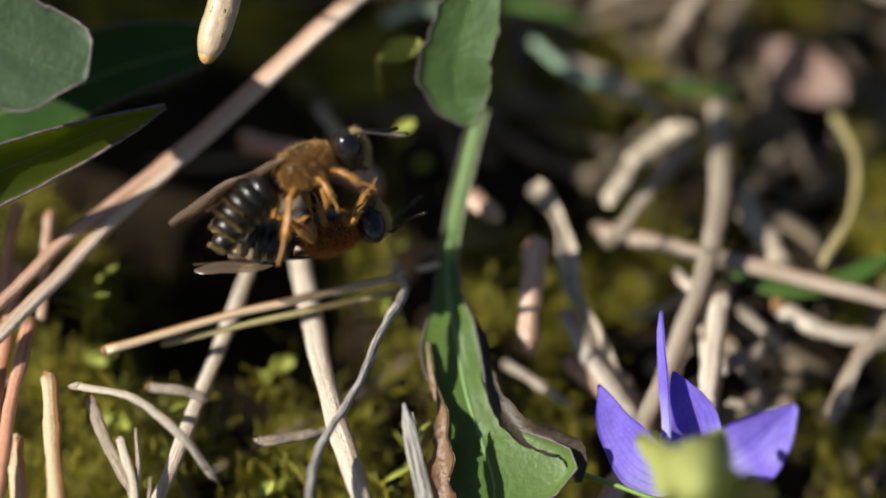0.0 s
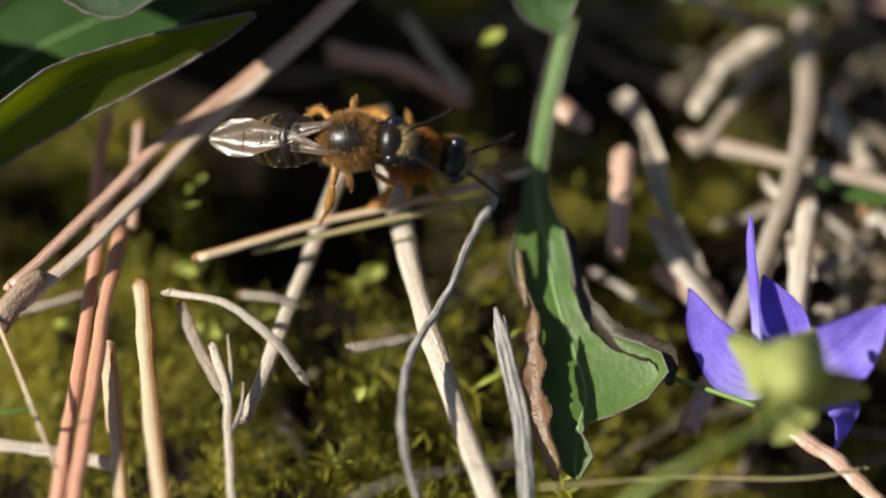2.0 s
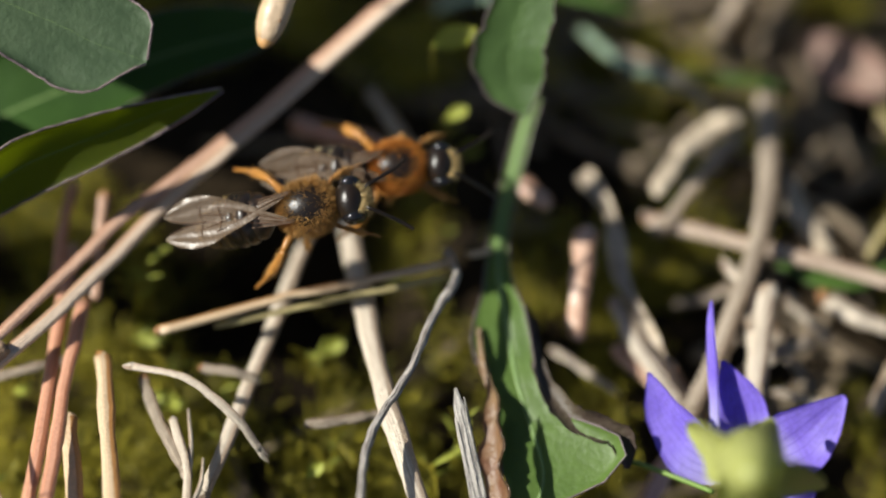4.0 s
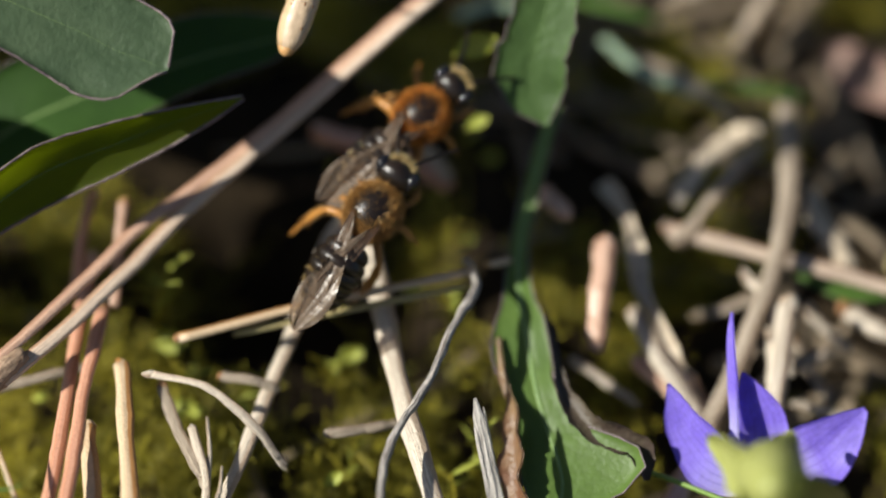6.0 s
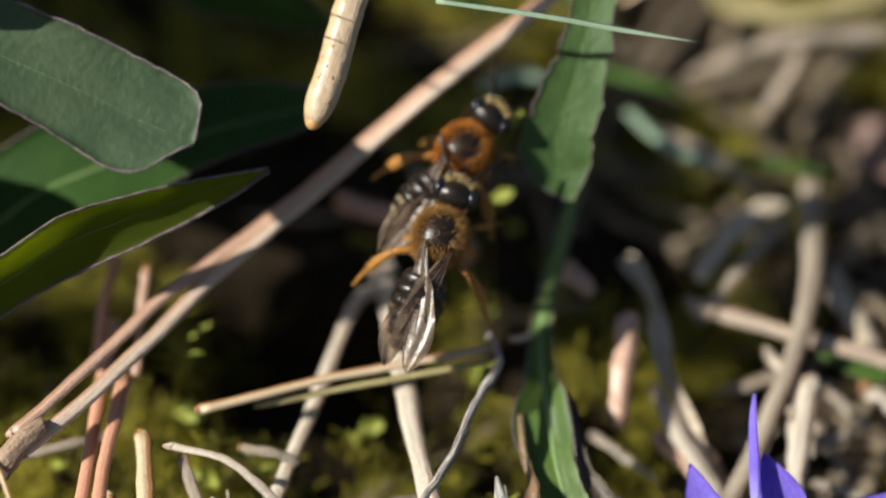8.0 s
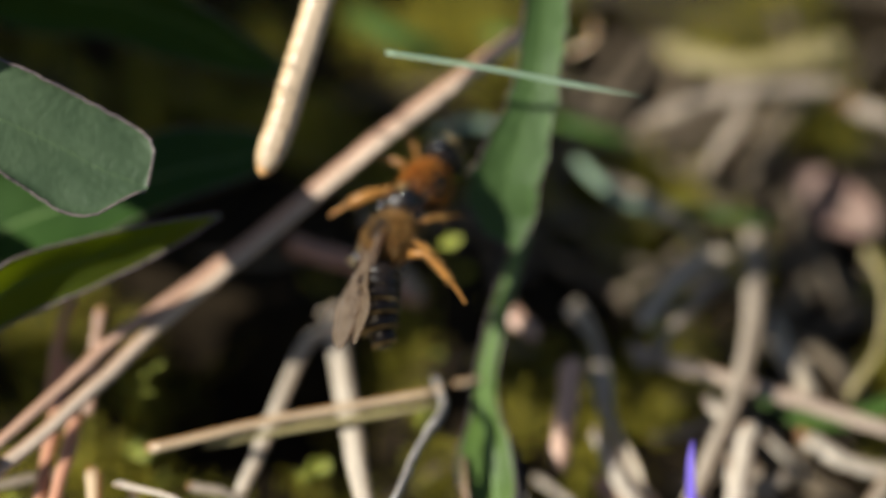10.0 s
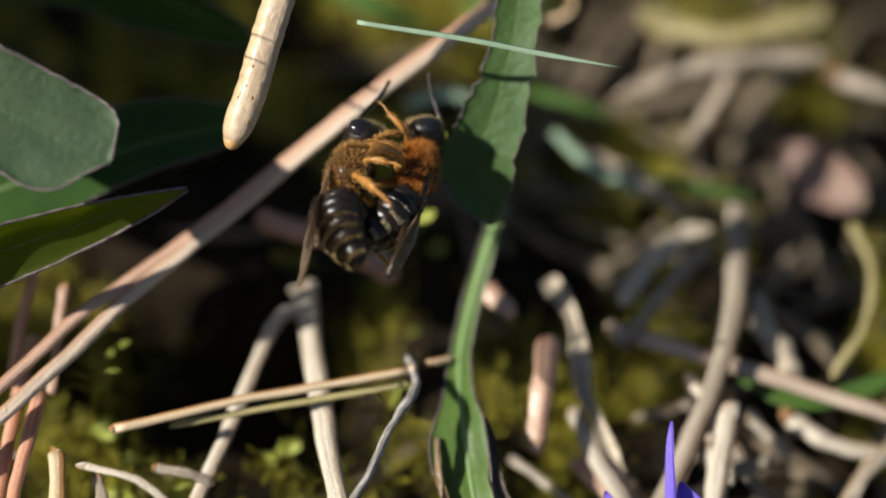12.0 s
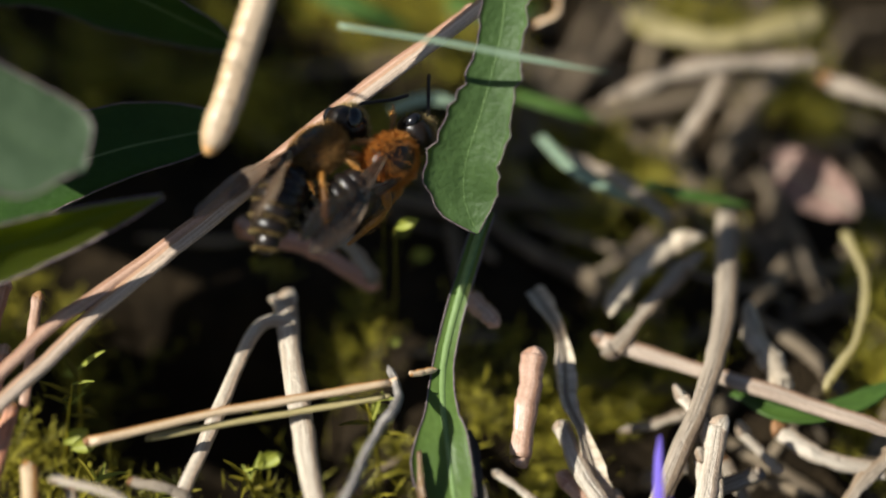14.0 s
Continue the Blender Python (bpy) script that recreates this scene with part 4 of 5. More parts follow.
# unseen tall leaves added on the left, to keep the sun off part of the moss
SHADE = SHADERS + [((-30, 9.8, 22), 9.0, 6.5), ((-31, 0.0, 11), 5.0, 4.5), ((-37, 13, 17), 10.5, 8.0), ((-38, 28, 18), 11.0, 8.0), ((-52, 20, 24), 10.0, 9.0)]
for n, ((x, y, z), a, w) in enumerate(SHADE):
    rosette_leaf([(x - a - 6, y + 4, -4, 0.5, 0.5), (x - a - 5, y + 3, z - 8, 0.5, 0.5), (x - a, y + 1, z, w * 0.5, w * 0.5), (x - a * 0.3, y, z + 1, w, w),
                  (x + a * 0.4, y, z, w * 0.85, w * 0.85), (x + a * 0.8, y - 1, z - 1, w * 0.45, w * 0.45), (x + a, y - 1, z - 2, 0.2, 0.2)],
                 (-0.3, 0.1, 0.95), "tall broad green leaf added out of view to shade the moss", "leaf", 0.1, 0.05, 3, 0.02, 0.1, 0.3, 20 + n)


def small_leaf(x, y, z, w, seed):
    """A bright cupped moss leaf on a short stalk."""
    rng = np.random.RandomState(seed)
    a = rng.uniform(-0.8, 0.8)
    d = np.array((math.cos(a), math.sin(a) * 0.6, 0.5))
    rows = [tuple(-d * w) + (0.05, 0.05), tuple(-d * w * 0.3) + (w * 0.55, w * 0.5), tuple(d * w * 0.4) + (w * 0.5, w * 0.55), tuple(d * w) + (0.04, 0.04)]
    root = new("moss_leaf")
    root.location = Vector((x, y, z)) * MM
    part("blade", sheet(rows, (0.1, -0.5, 0.85), 12, 7, 0.35, 0.05, 2, 0.06, 0.02, seed)[0], M["bright_moss"], root)
    foot = -d * w
    drop = z + foot[2] - height(x + foot[0], y + foot[1])
    part("stalk", tube(spline([foot, foot + np.array((0.1, 0.1, -drop * 0.5)), foot + np.array((0, 0.2, -drop - 0.2))], 6), 0.035, 6), M["moss"], root)
    tagged(root, "single bright yellow-green moss leaf on its stalk", "moss leaf", "bright moss leaves")


for n, (x, y, z, w) in enumerate(MOSS_LEAVES):
    small_leaf(x, y, z, w, n)


def moss_shoot(x, y, z, seed):
    """A leafy moss shoot: a stem from the soil with pointed keeled leaves."""
    rng = np.random.RandomState(seed)
    root = new("moss_shoot")
    foot = height(x, y) - 0.2
    root.location = Vector((x, y, foot)) * MM
    lean = rng.randn(2) * 0.5
    tall = max(1.2, z - foot)
    stem = spline([(0, 0, 0), (lean[0] * 0.3, lean[1] * 0.3, tall * 0.5), (lean[0], lean[1], tall)], 10)
    part("stem", tube(stem, np.linspace(0.10, 0.06, 11), 6), M["moss"], root)
    for k in range(rng.randint(7, 12)):
        s = 1 - 0.6 * (k / 11) ** 1.3
        p = stem[int(s * 10)]
        a = k * 2.4 + rng.uniform(-0.5, 0.5)
        ln = rng.uniform(0.8, 1.7)
        d = np.array((math.cos(a), math.sin(a), rng.uniform(0.1, 1.1)))
        d *= ln / np.linalg.norm(d)
        w = ln * rng.uniform(0.05, 0.09)
        rows = [tuple(p) + (w * 0.4, w * 0.4), tuple(p + d * 0.35) + (w, w), tuple(p + d * 0.7 + (0, 0, -0.05)) + (w * 0.7, w * 0.7), tuple(p + d + (0, 0, -0.15 * ln)) + (0.02, 0.02)]
        part("leaf", sheet(rows, (0.1, -0.3, 0.95), 7, 5, 0.5, 0.05, 2, 0.03, 0.0, seed + k)[0], M["shoot_moss" if k % 3 else "bright_moss"], root)
    tagged(root, "yellow-green moss shoot with pointed leaves", "moss shoot", "moss shoots")


for n, (x, y, z) in enumerate(SHOOTS):
    moss_shoot(x, y, z, 300 + n)


def dead_leaf():
    root = new("dead_leaf")
    base = np.array(DEAD_LEAF[0][:3])
    root.location = Vector(DEAD_LEAF[0][:3]) * MM
    shape, left, right, mid = sheet([tuple(np.array(r[:3]) - base) + tuple(r[3:]) for r in DEAD_LEAF], VIEW, 30, 9, 0.5, 0.3, 3, 0.12, 0.05, 12)
    part("blade", shape, M["dead"], root)
    part("midrib", tube(mid, 0.12, 6), M["greytan"], root)
    tagged(root, "curled pinkish-brown dead leaf lying in litter", "dead leaf")


dead_leaf()


# ---- violet ----
def violet_flower():
    root = new("violet_flower")
    base = np.array(CALYX)
    root.location = Vector(CALYX) * MM

    def local(rows):
        return [tuple(np.array(r[:3]) - base) + tuple(r[3:]) for r in rows]
    for rows, facing, seed in ((PETAL_SPIKE, (-0.9, -0.6, 0.2), 1), (PETAL_MID, (-0.2, -0.8, 0.6), 2), (PETAL_LEFT, (-0.3, -0.9, 0.4), 3),
                               (PETAL_RIGHT, (-0.5, -0.75, 0.6), 4), (PETAL_LOW, (0.3, -0.8, -0.4), 5)):
        shape = Tube(sheet(local(rows), facing, 24, 11, 0.18, 0.06, 2, 0.08, 0.01, seed)[0])
        shape.around = [(k / 5 - 1, 0, n / 24) for _ in range(2) for n in range(25) for k in range(11)]
        part("petal", shape, M["petal"], root)
    part("calyx", tube(spline([(-0.1, 2.2, -1.6), (0, 0.4, 0.0), (-0.1, -1.6, 2.0), (-0.2, -2.6, 3.0)], 14), np.array([0.5, 0.7, 1.0, 1.3, 1.5, 1.5, 1.45, 1.4, 1.3, 1.25, 1.15, 1.0, 0.85, 0.7, 0.5]), 18, 1, 0.02), M["sepal"], root, "yellowish-green calyx")
    for rows, seed in ((SEPAL_A, 1), (SEPAL_B, 2), (SEPAL_C, 3), (SEPAL_D, 4)):
        part("sepal", sheet(local(rows), (-0.2, -0.9, 0.5), 16, 7, 0.3, 0.05, 2, 0.15, 0.02, seed)[0], M["sepal"], root, "yellowish-green sepal")
    part("flower_stalk", tube(spline(np.array(PEDICEL) - base, 30), 0.2, 10, 1, 0.03), M["stalk"], root, "olive-green stalk")
    part("side_stem", tube(spline(np.array(SIDE_STEM) - base, 20), 0.12, 8), M["stem"], root, "thin green stem")
    return tagged(root, "violet-blue flower with pointed petals on a green stalk", "flower")


violet_flower()


# ---- moss and litter ----
def bare(x, y):
    return noise.noise(Vector((x * 0.13 + 5, y * 0.13, 2.2)))


def build_moss():
    rng = np.random.RandomState(4)
    verts, faces = [], []
    for _ in range(11000):
        x, y = rng.uniform(-32, 38), rng.uniform(-32, 60)
        if bare(x, y) < (0.02 if y > 8 else -0.16 if x > 5 and y > -4 else -0.36):
            continue
        if ((x + 7) / 10) ** 2 + ((y - 2.5) / 7.0) ** 2 < rng.uniform(0.2, 0.9):
            continue
        z = height(x, y) - 0.3
        clump = noise.noise(Vector((x * 0.33, y * 0.33, 7.7))) + 0.5 * noise.noise(Vector((x * 0.9, y * 0.9, 3.1)))
        if clump < rng.uniform(-0.25, 0.1):
            continue
        tall = rng.uniform(1.4, 3.2) * (0.75 if x > 5 else 1) * (1 + 0.4 * max(0, clump))
        lean = rng.randn(2) * 0.55
        long = rng.uniform(0.6, 1.15)
        for k in range(20):
            s = (k + 1) / 20
            p = np.array((x + lean[0] * tall * s * s, y + lean[1] * tall * s * s, z + tall * s))
            a = k * 2.4 + rng.uniform(-0.4, 0.4)
            out = np.array((math.cos(a), math.sin(a), 0.45 + 1.3 * s * s))
            out /= np.linalg.norm(out)
            sd = np.array((-math.sin(a), math.cos(a), 0))
            ln, wd = long * rng.uniform(1.1, 2.1) * (1.2 - 0.6 * s), rng.uniform(0.035, 0.085)
            b = len(verts)
            verts += [p, p + out * ln * 0.5 + sd * wd, p + out * ln + np.array((0, 0, -0.12 * ln)), p + out * ln * 0.5 - sd * wd]
            faces += [(b, b + 1, b + 2, b + 3)]
    ob = mesh_object("moss", verts, faces, M["moss"], False)
    tagged(ob, "yellow-green moss cushion of small leafy shoots", "moss", kind="stuff")


def build_litter():
    rng = np.random.RandomState(9)
    shapes = []
    for _ in range(1500):
        x, y = rng.uniform(-34, 42), rng.uniform(-34, 66)
        right = x > 4
        if rng.rand() < (0.5 if right else 0.92):
            continue
        if ((x + 8) / 11) ** 2 + ((y - 3) / 7) ** 2 < 1:
            continue
        if 0 < x < 10 and -5 < y < 6 and rng.rand() < 0.75:
            continue
        ln = rng.uniform(1.0, 7.0) if rng.rand() < 0.6 else rng.uniform(6, 18)
        a, tilt = rng.uniform(0, 6.28), rng.uniform(-0.25, 0.3)
        d = np.array((math.cos(a) * ln, math.sin(a) * ln, 0))
        p0 = np.array((x, y, height(x, y) + rng.uniform(0.1, 1.4)))
        p1 = p0 + d
        p1[2] = height(p1[0], p1[1]) + rng.uniform(0.1, 1.8 if right else 1.0)
        mid = (p0 + p1) / 2 + rng.randn(3) * ln * 0.05
        s = np.linspace(0, 1, 6)
        r = rng.uniform(0.12, 0.55) * np.minimum(1, np.minimum(s, 1 - s) * 5 + 0.35)
        shapes.append(tube(spline([p0, mid, p1], 5), r, 6, rng.uniform(0.3, 0.8), 0.12, rng.randint(9999)))
    verts, faces = [], []
    for v, f in shapes:
        k = len(verts)
        verts += v
        faces += [tuple(i + k for i in q) for q in f]
    ob = mesh_object("litter", verts, faces, M["litter"])
    tagged(ob, "brown litter of broken straws and needles on soil", "litter", kind="stuff")


build_moss()
build_litter()


# ---- bees ----
def hairs(places, normals, length, width, seed, comb=(0, 0, 0)):
    rng = np.random.RandomState(seed)
    verts, faces = [], []
    for p, n in zip(places, normals):
        d = n + rng.randn(3) * 0.38 + np.array(comb)
        d /= np.linalg.norm(d)
        s = np.cross(d, rng.randn(3))
        s *= width / (np.linalg.norm(s) + 1e-9)
        ln = length * rng.uniform(0.55, 1.15)
        b = len(verts)
        bend = rng.randn(3) * ln * 0.12
        verts += [p - s, p + s, p + d * ln * 0.6 + bend + s * 0.6, p + d * ln * 0.6 + bend - s * 0.6, p + d * ln + bend * 2]
        faces += [(b, b + 1, b + 2, b + 3), (b + 3, b + 2, b + 4)]
    return verts, faces


def on_ball(n, center, radii, seed, keep=lambda u: True):
    rng = np.random.RandomState(seed)
    out = []
    while len(out) < n:
        u = rng.randn(3)
        u /= np.linalg.norm(u)
        if keep(u):
            out.append(u)
    u = np.array(out)
    r = np.array(radii)
    nrm = u / r
    return np.array(center) + u * r, nrm / np.linalg.norm(nrm, axis=1)[:, None]


FORE_WING = [(0, 0, 0.08, 0.12), (1.2, -0.05, 0.22, 0.3), (2.8, -0.1, 0.3, 0.7), (4.0, -0.05, 0.35, 0.9), (4.9, 0.0, 0.38, 0.8), (5.6, 0.05, 0.28, 0.5), (6.0, 0.1, 0.05, 0.08)]
HIND_WING = [(0, 0, 0.06, 0.1), (1.0, -0.1, 0.2, 0.35), (2.4, -0.15, 0.28, 0.7), (3.6, -0.1, 0.3, 0.6), (4.3, 0.0, 0.1, 0.15)]


def wing_shape(rows, seed):
    line = spline([(x, y, 0.05 * math.sin(x), a, b) for x, y, a, b in rows], 26)
    rng = np.random.RandomState(seed)
    verts, faces, na = [], [], 9
    for layer in (0, 1):
        for i, (x, y, z, a, b) in enumerate(line):
            for k in range(na):
                u = k / (na - 1)
                yy = y + a - u * (a + b)
                verts.append((x, yy, z + 0.07 * math.sin(u * 14 + x * 2.0) * u - layer * 0.015 + 0.008 * rng.randn() * (layer == 0)))
    off = len(line) * na
    for layer in (0, 1):
        for i in range(len(line) - 1):
            for k in range(na - 1):
                a = layer * off + i * na + k
                q = (a, a + 1, a + na + 1, a + na)
                faces.append(q if layer == 0 else q[::-1])
    return (verts, faces), line


def bee(label, fur_tone, size=1.0, spotted=False):
    root = new("bee")
    S = size
    k = lambda *v: np.array(v, float) * S  # noqa: E731
    # thorax with bald shining back and a collar of fur
    th = part("thorax", ball(k(0, 0, 0), k(1.35, 1.15, 1.05), 24, 16), M["black"], root, "black shining thorax")
    p, n = on_ball(9500, k(0, 0, 0), k(1.33, 1.14, 1.03), 3, lambda u: u[2] > -0.6 and not (u[2] > 0.2 and ((u[0] - 0.08) / 0.68) ** 2 + (u[1] / 0.70) ** 2 < 0.35 + 1.0 * ((math.sin(u[0] * 127.1 + u[1] * 311.7) * 43758.5) % 1) and (math.sin(u[0] * 269.5 + u[1] * 183.3) * 43758.5) % 1 > 0.05))
    part("fur", hairs(p, n, 0.28 * S, 0.012 * S, 5, (-0.15, 0, 0.1)), M[fur_tone], th, "golden-brown fur")
    # head
    hd = part("head", ball(k(1.95, 0, -0.05), k(0.72, 1.06, 0.96), 24, 16), M["black"], root, "black shining head")
    for sgn in (1, -1):
        part("compound_eye", ball(k(2.03, 0.63 * sgn, 0.0), k(0.56, 0.43, 0.80), 16, 12, Matrix.Rotation(radians(-18 * sgn), 4, "X")), M["eye"], hd, "glossy black eye")
        line = spline([k(2.35, 0.28 * sgn, 0.1), k(2.75, 0.5 * sgn, 0.45), k(3.2, 0.75 * sgn, 0.25), k(3.9, 1.15 * sgn, -0.15), k(4.5, 1.6 * sgn, -0.35)], 26)
        seg = 0.085 * S * (1 + 0.10 * np.sin(np.arange(27) * 2.1))
        part("antenna", tube(line, seg, 8), M["black"], hd, "dark jointed antenna")
        part("mandible", tube(spline([k(2.1, 0.42 * sgn, -0.85), k(2.35, 0.3 * sgn, -1.1), k(2.45, 0.02 * sgn, -1.2)], 8), np.linspace(0.16, 0.05, 9) * S, 8), M["brown"], hd)
    p, n = on_ball(2600, k(1.95, 0, -0.05), k(0.74, 0.93, 0.96), 6, lambda u: (u[0] > 0.4 and abs(u[1]) < 0.6 and u[2] < 0.7))
    part("face_hair", hairs(p, n, 0.30 * S, 0.011 * S, 7, (0.3, 0, -0.2)), M["pale_fur"], hd, "pale golden face hair")
    # abdomen in six overlapping rings
    ab = part("abdomen", ball(k(-1.45, 0, -0.1), k(0.5, 0.5, 0.45), 14, 10), M["black"], root, "dark banded abdomen")
    for i in range(6):
        s = (i + 0.5) / 6
        c = k(-1.9 - 2.9 * s, 0, -0.05 - 1.5 * s * s)
        r = (1.25 * math.sin(math.pi * (0.24 + 0.70 * s)) ** 0.7) * S
        turn = Matrix.Rotation(radians(-6 - 40 * s), 4, "Y")
        ring = part("abdomen_ring", ball(c, (0.62 * S, r, r * 0.85), 22, 12, turn), M["black"], ab)
        cc = c + np.array(turn.to_3x3()) @ k(-0.34, 0, 0)
        u = np.linspace(-0.2 * math.pi, 1.2 * math.pi, 1300)
        if spotted:
            u = u[np.abs(np.abs(u - math.pi / 2) - 0.95) < 0.38]
        wide = 0.13 if spotted else 0.05
        rng = np.random.RandomState(i)
        lo = np.array([cc + np.array(turn.to_3x3()) @ np.array((rng.uniform(-wide, wide) * S, math.cos(a) * r * 0.87, math.sin(a) * r * 0.75)) for a in u])
        nn = np.array([np.array((-0.5, math.cos(a) * 0.5, math.sin(a) * 0.5)) for a in u])
        part("hair_band", hairs(lo, nn, 0.15 * S, 0.016 * S, 30 + i, (-0.5, 0, 0)), M["band" if spotted else "gold_band"], ab, "pale hair band")
    # wings folded back
    wings = []
    for sgn in (1, -1):
        for rows, nm, seed, yaw, lift in ((FORE_WING, "forewing", 1, 190, -5), (HIND_WING, "hindwing", 2, 185, -8)):
            (v, f), line = wing_shape(rows, seed)
            v = [np.array((a, b * sgn * -1, c)) * S for a, b, c in v]
            if sgn > 0:
                f = [q[::-1] for q in f]
            at = Matrix.Translation(Vector(k(-0.5, 0.66 * sgn, 0.85)) * MM) @ Matrix.Rotation(radians(yaw * sgn), 4, "Z") @ Matrix.Rotation(radians(-lift), 4, "Y") @ Matrix.Rotation(radians(18 * sgn), 4, "X")
            w = part(nm, (v, f), M["wing"], root, "smoky transparent wing", at)
            for fr in ((0.05, 0.0, 26), (0.32, 0.0, 20), (0.62, 0.0, 17)):
                pts = [np.array((x, -(y + a - fr[0] * (a + b)) * sgn, z + 0.03)) * S for x, y, z, a, b in line[0:fr[2]]]
                part("vein", tube(pts, 0.018 * S, 5), M["vein"], w)
            for x0 in (9, 14, 18):
                x, y, z, a, b = line[x0]
                pts = [np.array((x + 0.25 * u, -(y + a - u * 0.62 * (a + b)) * sgn, z + 0.03)) * S for u in np.linspace(0.05, 1, 6)]
                part("vein", tube(pts, 0.014 * S, 5), M["vein"], w)
            wings.append(w)
    # legs: femur, tibia and tarsus with hair
    legs = []
    for sgn in (1, -1):
        for i, (x0, out, back) in enumerate(((0.75, 1.2, 0.9), (0.05, 1.35, -0.3), (-0.65, 1.45, -1.5))):
            fat = (0.11, 0.12, 0.25 if spotted else 0.19)[i] * S
            long = (0.85, 0.95, 1.3)[i]
            knee = k(back * 0.45, out * 0.62 * sgn * long, 0.15)
            ankle = k(back * 1.15 + 0.15, out * 0.95 * sgn * long, -0.85 * long)
            toe = k(back * 1.7 + 0.2, out * 1.1 * sgn * long, -1.55 * long)
            at = Matrix.Translation(Vector(k(x0, 0.55 * sgn, -0.65)) * MM)
            leg = part("leg", tube(spline([k(0, -0.1 * sgn, 0), knee * 0.5 + k(0, 0, 0.1), knee], 10), fat * np.array([0.6, 0.8, 1, 1.1, 1.15, 1.1, 1.05, 1, 0.9, 0.8, 0.7]), 9), M["orange"], root, "orange-brown hairy leg", at)
            tib = spline([knee, (knee + ankle) / 2 + k(0.05, 0.05 * sgn, 0.05), ankle], 10)
            part("tibia", tube(tib, fat * np.array([0.6, 0.75, 0.85, 0.95, 1.05, 1.1, 1.15, 1.15, 1.1, 1.0, 0.8]), 9, (1, 1, 0.6)[i]), M["orange"], leg)
            tar = spline([ankle, (ankle + toe) / 2 + k(0.06, 0, 0.03), toe], 14)
            part("tarsus", tube(tar, fat * (0.55 + 0.12 * np.sin(np.arange(15) * 2.6)) * np.linspace(1, 0.6, 15), 8), M["orange"], leg)
            tn, sd, up = frames_along(tib)
            rng = np.random.RandomState(40 + i)
            q = [(tib[j] + (math.cos(a) * sd[j] + math.sin(a) * up[j]) * fat, math.cos(a) * sd[j] + math.sin(a) * up[j] + tn[j] * 0.7)
                 for j, a in zip(rng.randint(0, 11, 230), rng.uniform(0, 6.28, 230))]
            part("leg_hair", hairs([a for a, _ in q], [b for _, b in q], 0.15 * S, 0.012 * S, 50 + i), M["fur"], leg)
            legs.append(leg)
    tagged(root, label, "bee", "struggling bees")
    return root, legs, wings


bee_a, legs_a, wings_a = bee("golden-brown furry solitary bee with smoky folded wings", "fur", 1.0)
bee_b, legs_b, wings_b = bee("rust-coloured furry solitary bee locked with another bee", "rust_fur", 0.96, True)

# seconds, place in mm, heading up from the picture's right, roll off the back
BEE_A = [
    (0, -3.3, -1.2, 8.2, 24, 80),
    (0.5, -5.8, -4.6, 5.2, 3, 12),
    (1, -5.9, -3.6, 6.1, -6, 5),
    (1.5, -6.3, -3.9, 5.8, -14, 5),
    (2, -5.4, -3.3, 6.3, -4, 5),
    (2.5, -5.4, -4.2, 5.6, -16, 12),
    (3, -7.0, -3.3, 6.4, -24, 12),
    (3.2, -7.1, -3.3, 6.4, -22, 12),
    (4.2, -5.2, -2.0, 5.6, 18, 10),
    (5.3, -3.3, -1.2, 4.5, 58, 6),
    (5.5, -3.4, -0.8, 4.8, 58, 6),
    (6, -3.8, -1.0, 4.7, 56, 6),
    (6.5, -3.8, -0.9, 4.7, 58, 6),
    (7, -2.9, -1.1, 4.6, 60, 6),
    (7.5, -3.8, -0.1, 5.4, 60, 3),
    (8, -1.9, 0.7, 6.1, 71, 0),
    (8.5, -2.0, 0.5, 5.9, 78, 0),
    (8.7, -1.5, 1.1, 6.4, 77, 8),
    (9.7, -1.8, 1.8, 7.4, 75, 45),
    (10.8, -2.2, 2.6, 8.2, 72, 80),
    (11, -3.2, 2.1, 8.4, 75, 85),
    (11.5, -3.9, 2.4, 8.7, 64, 72),
    (12, -2.3, 3.2, 9.0, 72, 95),
    (12.5, -2.9, 4.2, 5.9, 78, 95),
    (13, -2.3, 3.3, 6.7, 74, 38),
    (13.5, -2.0, 3.8, 7.2, 55, 60),
    (14, -3.0, 6.2, 7.3, 47, 62),
]
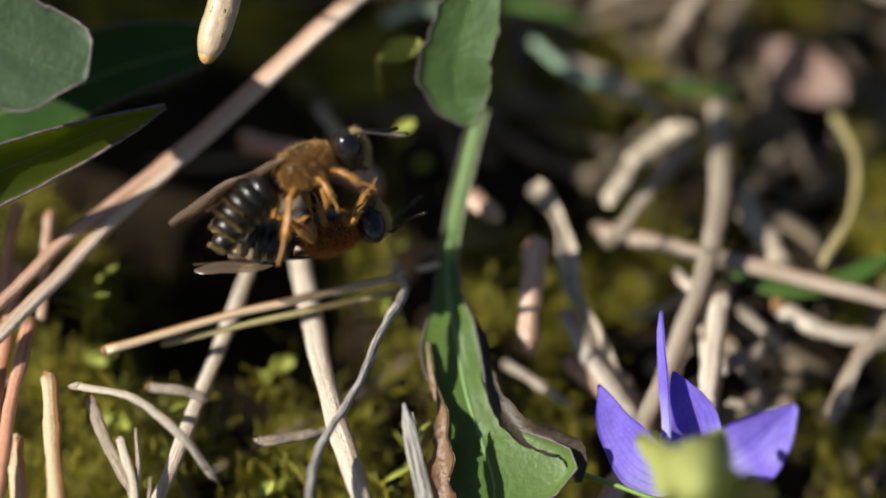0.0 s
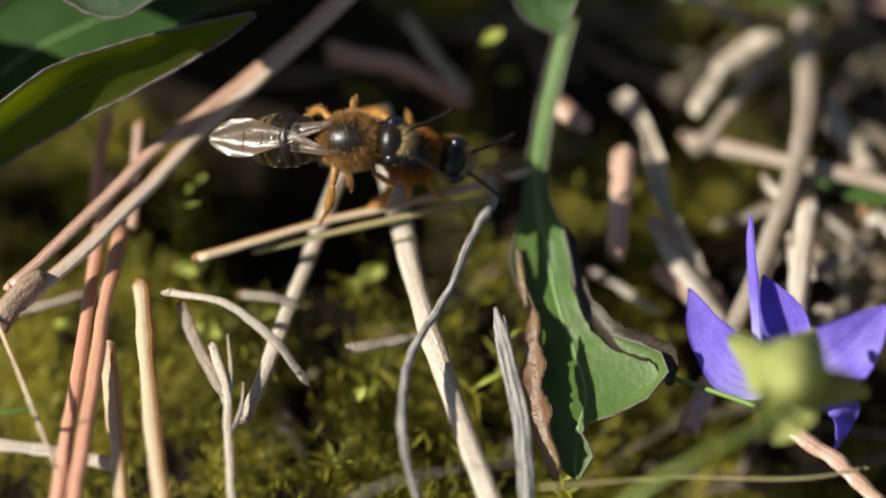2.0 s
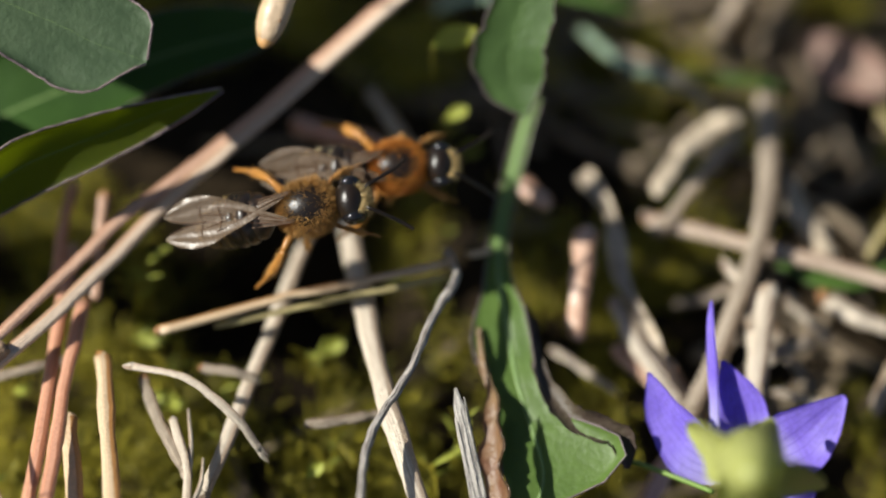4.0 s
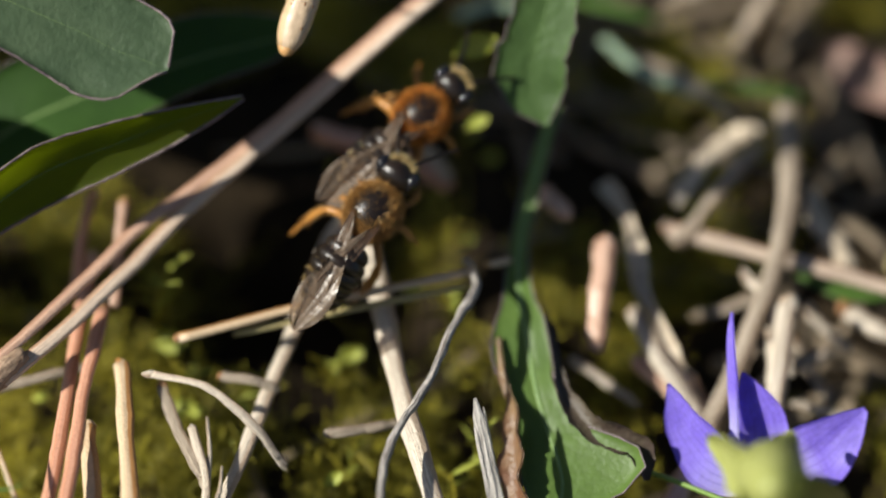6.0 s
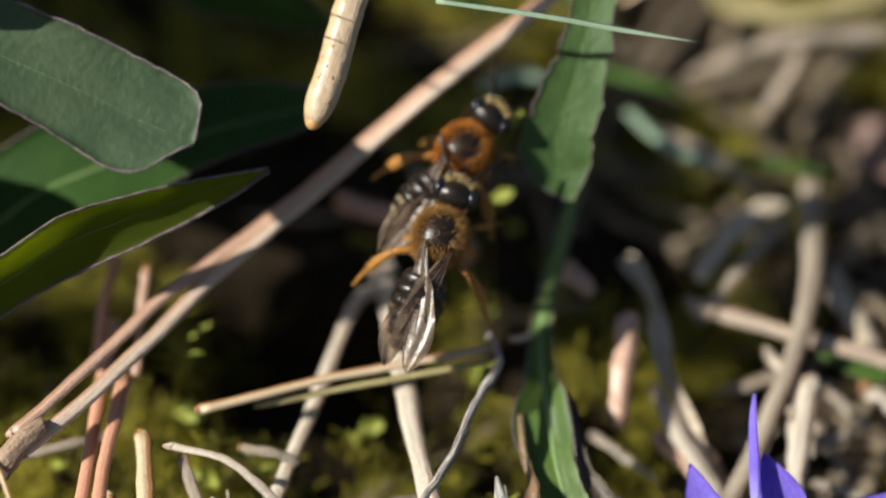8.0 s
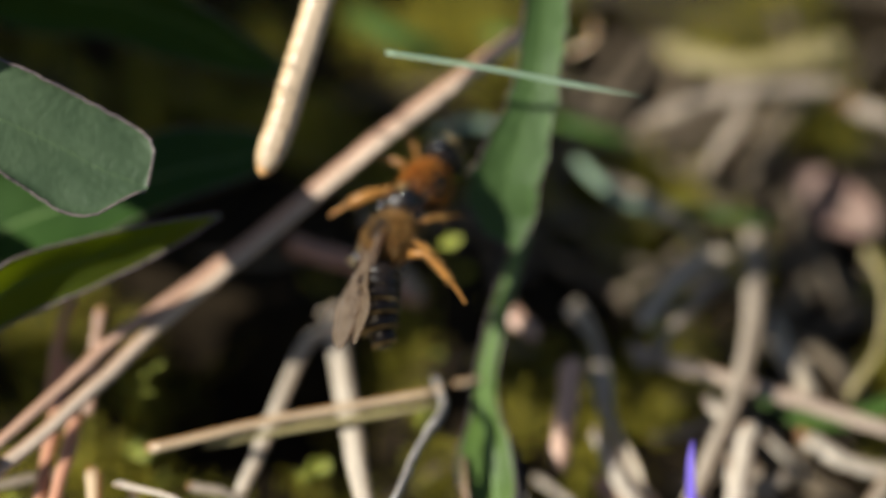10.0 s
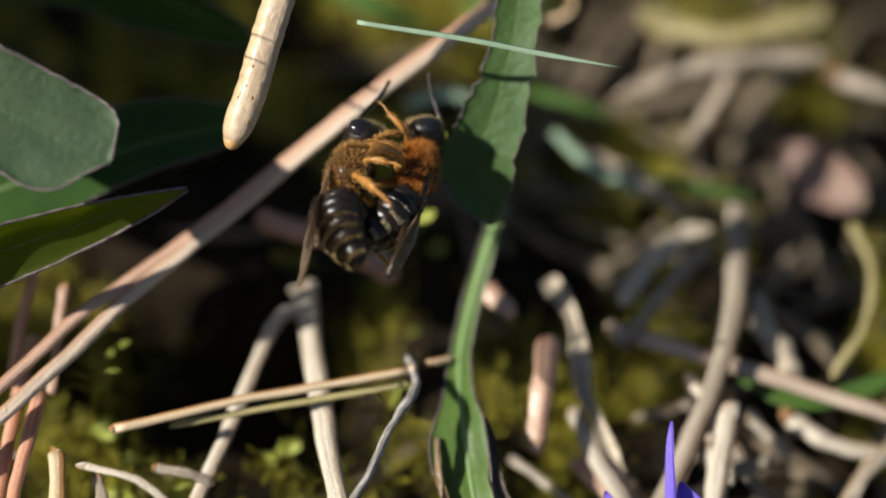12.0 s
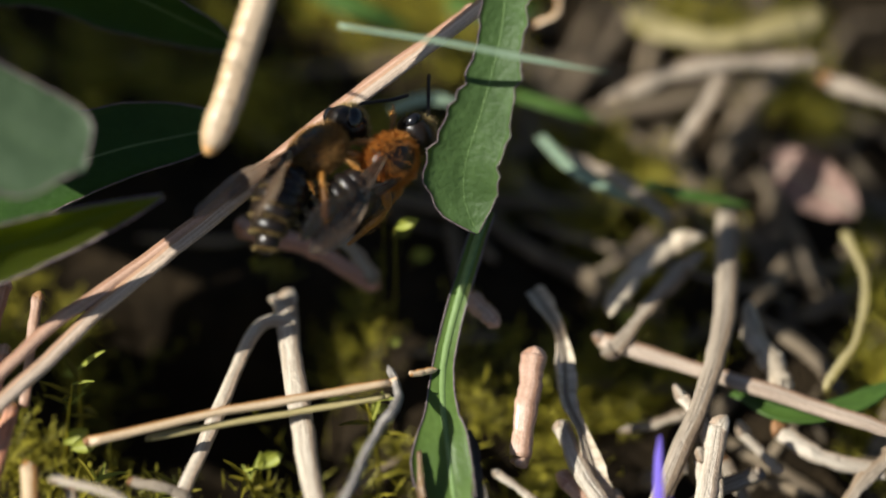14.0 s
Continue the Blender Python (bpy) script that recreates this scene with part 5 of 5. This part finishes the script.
BEE_B = [
    (0, -2.5, -1.5, 4.3, 10, -105),
    (0.5, -2.2, -1.5, 4.2, -25, -12),
    (1, -2.5, -1.9, 3.9, -18, 0),
    (1.5, -2.9, -1.6, 4.2, -20, 0),
    (2, -2.8, -2.0, 3.8, -10, 0),
    (2.5, -2.5, -1.7, 4.1, -25, 10),
    (3, -2.3, -1.6, 4.2, -22, 10),
    (3.2, -2.0, -1.3, 4.4, -28, 10),
    (4.2, -1.8, 1.4, 5.0, 12, 5),
    (5.3, -1.4, 3.4, 5.8, 42, 5),
    (5.5, -1.2, 3.6, 6.0, 42, 5),
    (6, -1.6, 3.6, 5.9, 42, 5),
    (6.5, -1.4, 3.7, 6.0, 45, 5),
    (7, -1.0, 3.6, 6.0, 43, 5),
    (7.5, -1.9, 4.2, 6.5, 55, 0),
    (8, -0.9, 4.9, 7.1, 52, 0),
    (8.5, -0.5, 4.7, 6.9, 58, 0),
    (8.7, -0.4, 4.8, 7.0, 56, -8),
    (9.7, -0.3, 5.2, 7.4, 60, -32),
    (10.8, -0.2, 4.7, 8.0, 65, -60),
    (11, 0.4, 4.2, 8.2, 70, -65),
    (11.5, -0.5, 4.2, 8.9, 76, -62),
    (12, 0.5, 4.0, 8.4, 74, -75),
    (12.5, -0.2, 5.8, 6.3, 74, -80),
    (13, 0.0, 5.6, 7.4, 60, -25),
    (13.5, 0.8, 5.2, 7.1, 70, -50),
    (14, 0.1, 6.3, 6.7, 45, -20),
]


def bee_pose(x, y, z, heading, roll, nod=0.0):
    e = radians(50)
    right, up, ahead = Vector((1, 0, 0)), Vector((0, math.sin(e), math.cos(e))), Vector((0, math.cos(e), -math.sin(e)))
    h, r = radians(heading), radians(roll)
    p = radians(14) * math.sin(h) + radians(nod)
    flat = right * math.cos(h) + up * math.sin(h)
    fwd = flat * math.cos(p) + ahead * math.sin(p)
    left = -right * math.sin(h) + up * math.cos(h)
    back = fwd.cross(left).normalized()
    back = back if back.dot(-ahead) > 0 else -back
    dorsal = back * math.cos(r) + left * math.sin(r)
    side = dorsal.cross(fwd).normalized()
    m = Matrix((fwd, side, dorsal)).transposed().to_4x4()
    m.translation = Vector((x, y, z)) * MM
    return m


def limbs(parts, swing, speed, shift, spread=()):
    """Small struggling turns of legs or wings about their joints."""
    for i, ob in enumerate(parts):
        at = ob.matrix_basis.copy()
        rows = []
        for step in range(29):
            t = step * 0.5
            a = radians(swing) * math.sin(speed * t + i * 1.9 + shift)
            b = radians(swing) * 0.7 * math.cos(speed * 0.8 * t + i * 2.7 + shift)
            if spread:
                a += radians(float(np.interp(t, *zip(*spread)))) * (1 if i < 2 else -1)
            rows.append((t, at @ Matrix.Rotation(a, 4, "Z") @ Matrix.Rotation(b, 4, "X")))
        walk(ob, rows)


def motions():
    nods_a = ((0, 0), (0.5, -28), (1, -25), (1.5, -32), (2, -14), (2.5, -16), (3, -14), (3.2, -14), (5.3, 0), (8.7, 0), (10.8, 34), (11.5, 24), (12, 30), (13, 12), (14, 20))
    nods_b = ((0, 0), (8.7, 0), (10.8, 28), (12, 25), (13, 10), (14, 20))
    for ob, rows, nods in ((bee_a, BEE_A, nods_a), (bee_b, BEE_B, nods_b)):
        walk(ob, [(t, bee_pose(x, y, z, h, r, float(np.interp(t, *zip(*nods))))) for t, x, y, z, h, r in rows])
    limbs(legs_a, 22, 2.3, 0.0)
    limbs(legs_b, 22, 2.1, 1.0)
    limbs(wings_a, 2.5, 1.7, 0.4, ((0, 0), (9, 0), (11, 8), (13, 6), (14, 20)))
    limbs(wings_b, 2.5, 1.9, 0.9)


motions()
